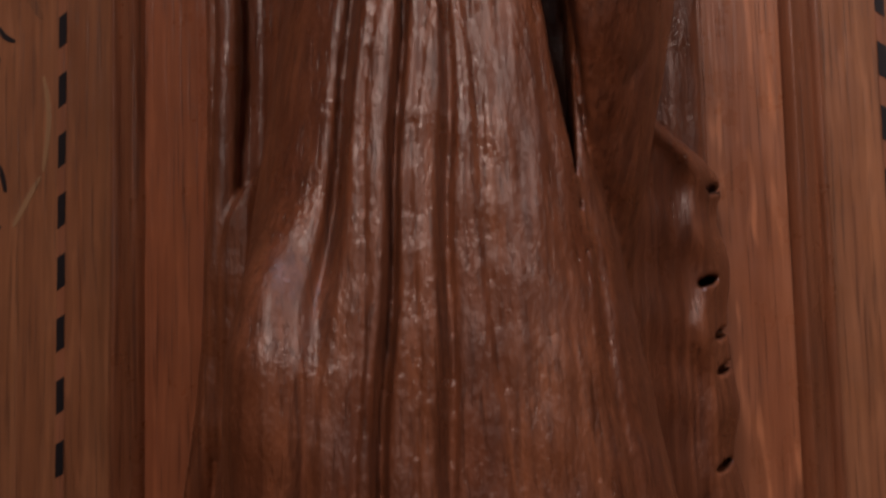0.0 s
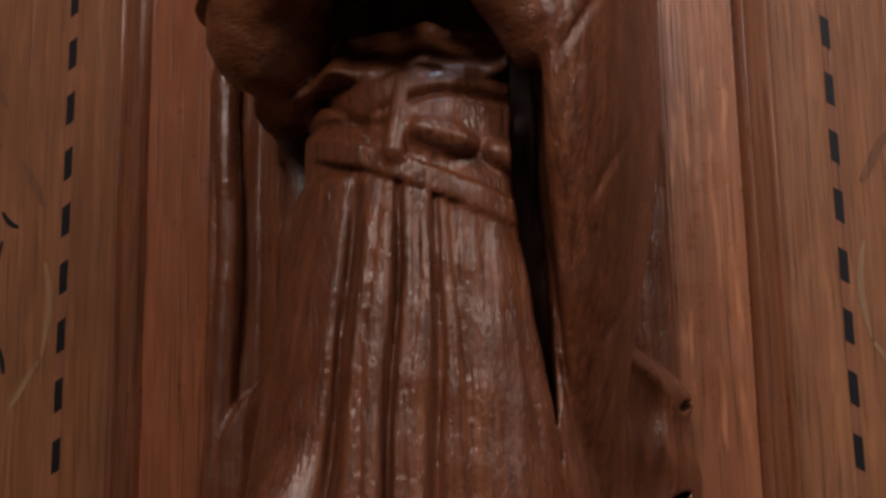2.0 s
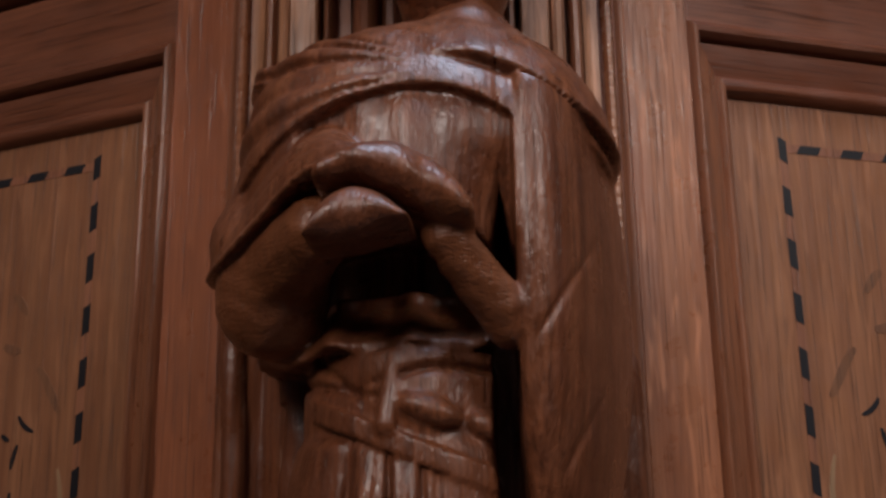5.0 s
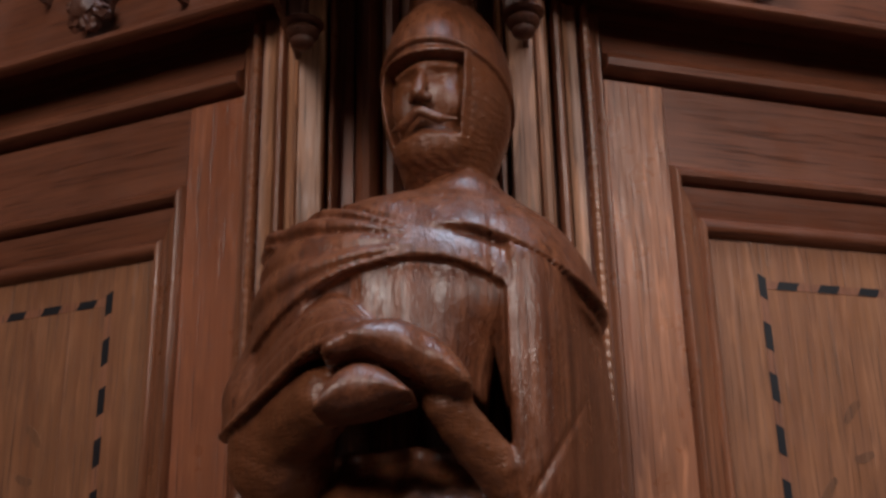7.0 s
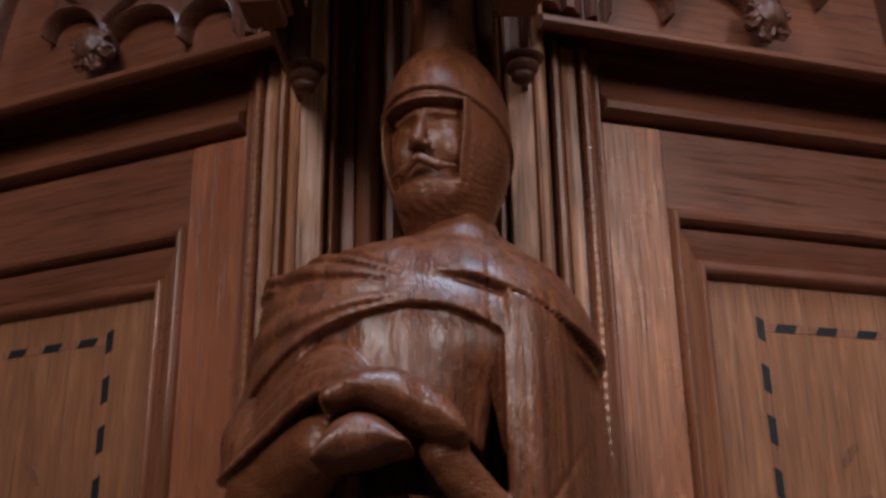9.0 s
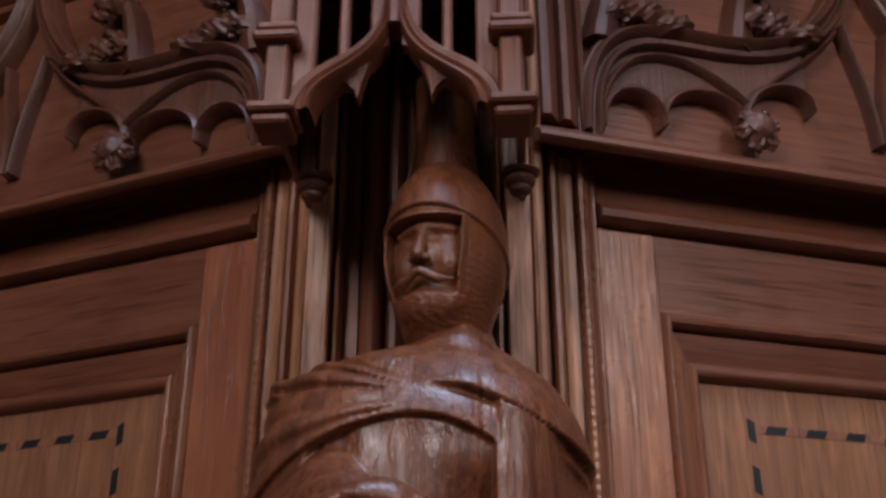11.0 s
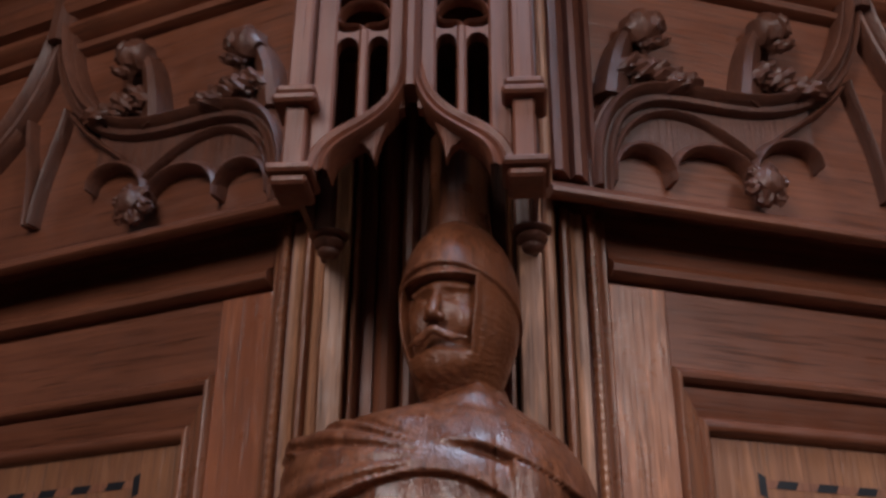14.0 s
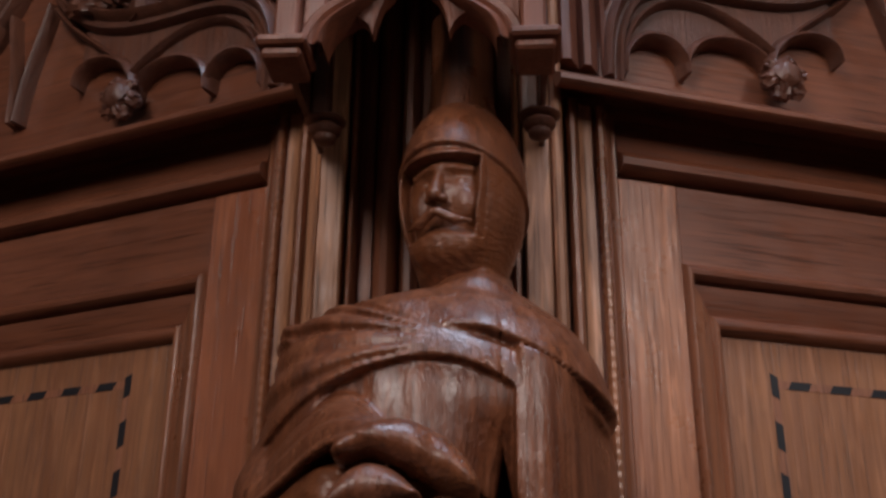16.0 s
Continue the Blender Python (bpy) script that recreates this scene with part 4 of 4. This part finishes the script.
def head_field(X, Y, Z):
    turn = radians(19)
    cx, cy, cz = 0.048, -0.335, 2.117
    x0, y0 = X - cx, Y - cy
    # own axes of the head: side, forward, up
    a = x0 * math.cos(turn) - y0 * math.sin(turn)
    b = -(x0 * math.sin(turn) + y0 * math.cos(turn))
    c = Z - cz
    skull = (np.sqrt((a / 0.069) ** 2 + (b / 0.087) ** 2 + (c / 0.108) ** 2) - 1) * 0.074
    jaw = capsule(a, b, c, (0, 0.010, -0.02), (0, 0.030, -0.058), 0.056, 0.036)
    d = smin(skull, jaw, 0.03)
    neck = np.maximum(np.sqrt(x0 ** 2 + (y0 - 0.004) ** 2) - 0.048 + 0.5 * np.clip(-0.095 - c, 0, 0.06), np.abs(c + 0.070) - 0.072)
    d = smin(d, neck, 0.018)
    # mail coif, with fine rings, standing proud round a square face opening
    rings = 0.0002 * np.sin(760 * c + 2.0 * np.sin(170 * a + 140 * b)) * np.clip((0.060 - c) / 0.01, 0, 1)
    open_face = np.maximum(np.abs(a + 0.002) - 0.047 + 0.16 * np.clip(-c - 0.01, 0, 1), np.maximum(c - 0.027, -0.066 - c))
    inside = (b > 0) & (open_face < 0.001)
    d = d - np.where(inside, 0, rings)
    d = d + np.where(inside, np.minimum(0.013, (0.001 - open_face) * 6.0), 0) * np.clip((c + 0.066) / 0.014, 0, 1) - np.where(b > 0, 0.0030 * bump_at(open_face, 0.003, 0.0026), 0) * np.clip((c + 0.065) / 0.02, 0, 1)
    # brow, nose, eyes, cheeks
    b = b + 0.005
    d = smin(d, capsule(a, b, c, (0, 0.073, 0.016), (0, 0.090, -0.020), 0.0055, 0.0080), 0.006)
    for sx in (-1, 1):
        d = smin(d, ellipsoid(a, b, c, (sx * 0.0080, 0.084, -0.024), (0.0062, 0.006, 0.0050)), 0.003)
        d = smin(d, capsule(a, b, c, (sx * 0.005, 0.077, 0.019), (sx * 0.034, 0.065, 0.015), 0.0034, 0.0030), 0.007)
        d = smax(d, -ellipsoid(a, b, c, (sx * 0.0205, 0.084, 0.005), (0.0135, 0.0165, 0.0085)), 0.006)
        d = smin(d, ellipsoid(a, b, c, (sx * 0.0205, 0.0655, 0.002), (0.0090, 0.0055, 0.0045)), 0.001)
        d = smin(d, ellipsoid(a, b, c, (sx * 0.027, 0.060, -0.024), (0.013, 0.013, 0.018)), 0.010)
        # moustache sweeping out beyond the mouth
        d = smin(d, capsule(a, b, c, (sx * 0.003, 0.0870, -0.040), (sx * 0.020, 0.0820, -0.050), 0.0052, 0.0054), 0.003)
        d = smin(d, capsule(a, b, c, (sx * 0.020, 0.0820, -0.050), (sx * 0.038, 0.0720, -0.050), 0.0054, 0.0014), 0.003)
    d = smax(d, -capsule(a, b, c, (-0.017, 0.088, -0.0575), (0.017, 0.088, -0.0575), 0.0055, 0.0055), 0.002)
    d = smin(d, ellipsoid(a, b, c, (0, 0.073, -0.0635), (0.012, 0.007, 0.0042)), 0.003)
    # short beard over the edge of the coif
    d = smin(d, ellipsoid(a, b, c, (0, 0.060, -0.0740), (0.031, 0.017, 0.0150)) - 0.0008 * np.sin(430 * a + 300 * c + 2 * np.sin(200 * c)), 0.012)
    b = b - 0.005
    # tall steel cap; its edge arches over the brow and sinks towards the nape
    cap = (np.sqrt((a / 0.0725) ** 2 + ((b + 0.002) / 0.0905) ** 2 + (np.clip(c - 0.015, 0, 1) / 0.116) ** 2) - 1) * 0.080
    rim = c - 0.040 - 0.40 * (b - 0.08)
    cap = smax(cap - 0.0016 * bump_at(rim, 0.003, 0.0024), -rim, 0.0012)
    d = smin(d, cap, 0.0008)
    # short shaft between cap and canopy
    shaft = np.maximum(np.sqrt((x0 + 0.006) ** 2 + (y0 - 0.070) ** 2) - 0.040 - 0.10 * np.clip(0.20 - c, 0, 0.1), np.abs(c - 0.17) - 0.13)
    return smin(d, shaft, 0.004)


def figure():
    verts, quads, base = [], [], 0
    for fn, lo, hi, h in ((body_field, (-0.30, -0.585, 0.90), (0.30, -0.09, 2.035), 0.0029), (head_field, (-0.06, -0.46, 1.975), (0.155, -0.20, 2.42), 0.0017)):
        axes = [np.arange(a, b, h, dtype=np.float32) for a, b in zip(lo, hi)]
        X, Y, Z = np.meshgrid(*axes, indexing="ij", sparse=True)
        field = np.asarray(fn(X, Y, Z), np.float32)
        edge = np.ones(field.shape, bool)
        edge[1:-1, 1:-1, 1:-1] = False
        field[edge] = np.maximum(field[edge], 0.5 * h)
        v, q = surface_net(field, lo, h)
        verts.append(v)
        quads.append(q + base)
        base += len(v)
    verts, quads = np.concatenate(verts), np.concatenate(quads)
    me = bpy.data.meshes.new("statue")
    me.vertices.add(len(verts))
    me.vertices.foreach_set("co", verts.ravel())
    me.loops.add(4 * len(quads))
    me.loops.foreach_set("vertex_index", quads.ravel())
    me.polygons.add(len(quads))
    me.polygons.foreach_set("loop_start", np.arange(0, 4 * len(quads), 4))
    mid = verts[quads].mean(1)
    mail = ((mid[:, 0] < -0.055) & (mid[:, 2] < 1.765 + 0.45 * (mid[:, 0] + 0.118)) & (mid[:, 2] > 1.65) & (mid[:, 1] < -0.28)) | ((mid[:, 0] > 0.03) & (mid[:, 0] < 0.10) & (mid[:, 2] > 1.660) & (mid[:, 2] < 1.775) & (mid[:, 1] < -0.40) & (mid[:, 0] > 0.030)) | ((mid[:, 2] > 2.02) & (mid[:, 2] < 2.145))
    me.materials.append(CARVED)
    me.materials.append(MAIL)
    me.polygons.foreach_set("material_index", mail.astype(np.int32))
    me.polygons.foreach_set("use_smooth", np.ones(len(quads), bool))
    me.update(calc_edges=True)
    me.validate()
    ob = new("statue", me)
    return tagged(ob, "carved dark oak statue of a helmeted figure in cloak and tunic", "statue")


def pedestal():
    thing = tagged(new("pedestal"), "plain moulded oak pedestal under the carved statue", "pedestal")
    for name, half, z0, z1 in (("foot", 0.25, 0.0, 0.20), ("shaft", 0.20, 0.20, 0.80), ("top", 0.24, 0.80, 0.902)):
        bm = bmesh.new()
        slab(bm, ident, -half + 0.01, half + 0.01, z0, z1, -0.46, -0.185, 0.008)
        part(name, bm, OAK, thing)


corner_post()
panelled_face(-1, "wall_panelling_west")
panelled_face(1, "wall_panelling_east")
tracery(-1)
tracery(1)
canopy()
figure()
pedestal()
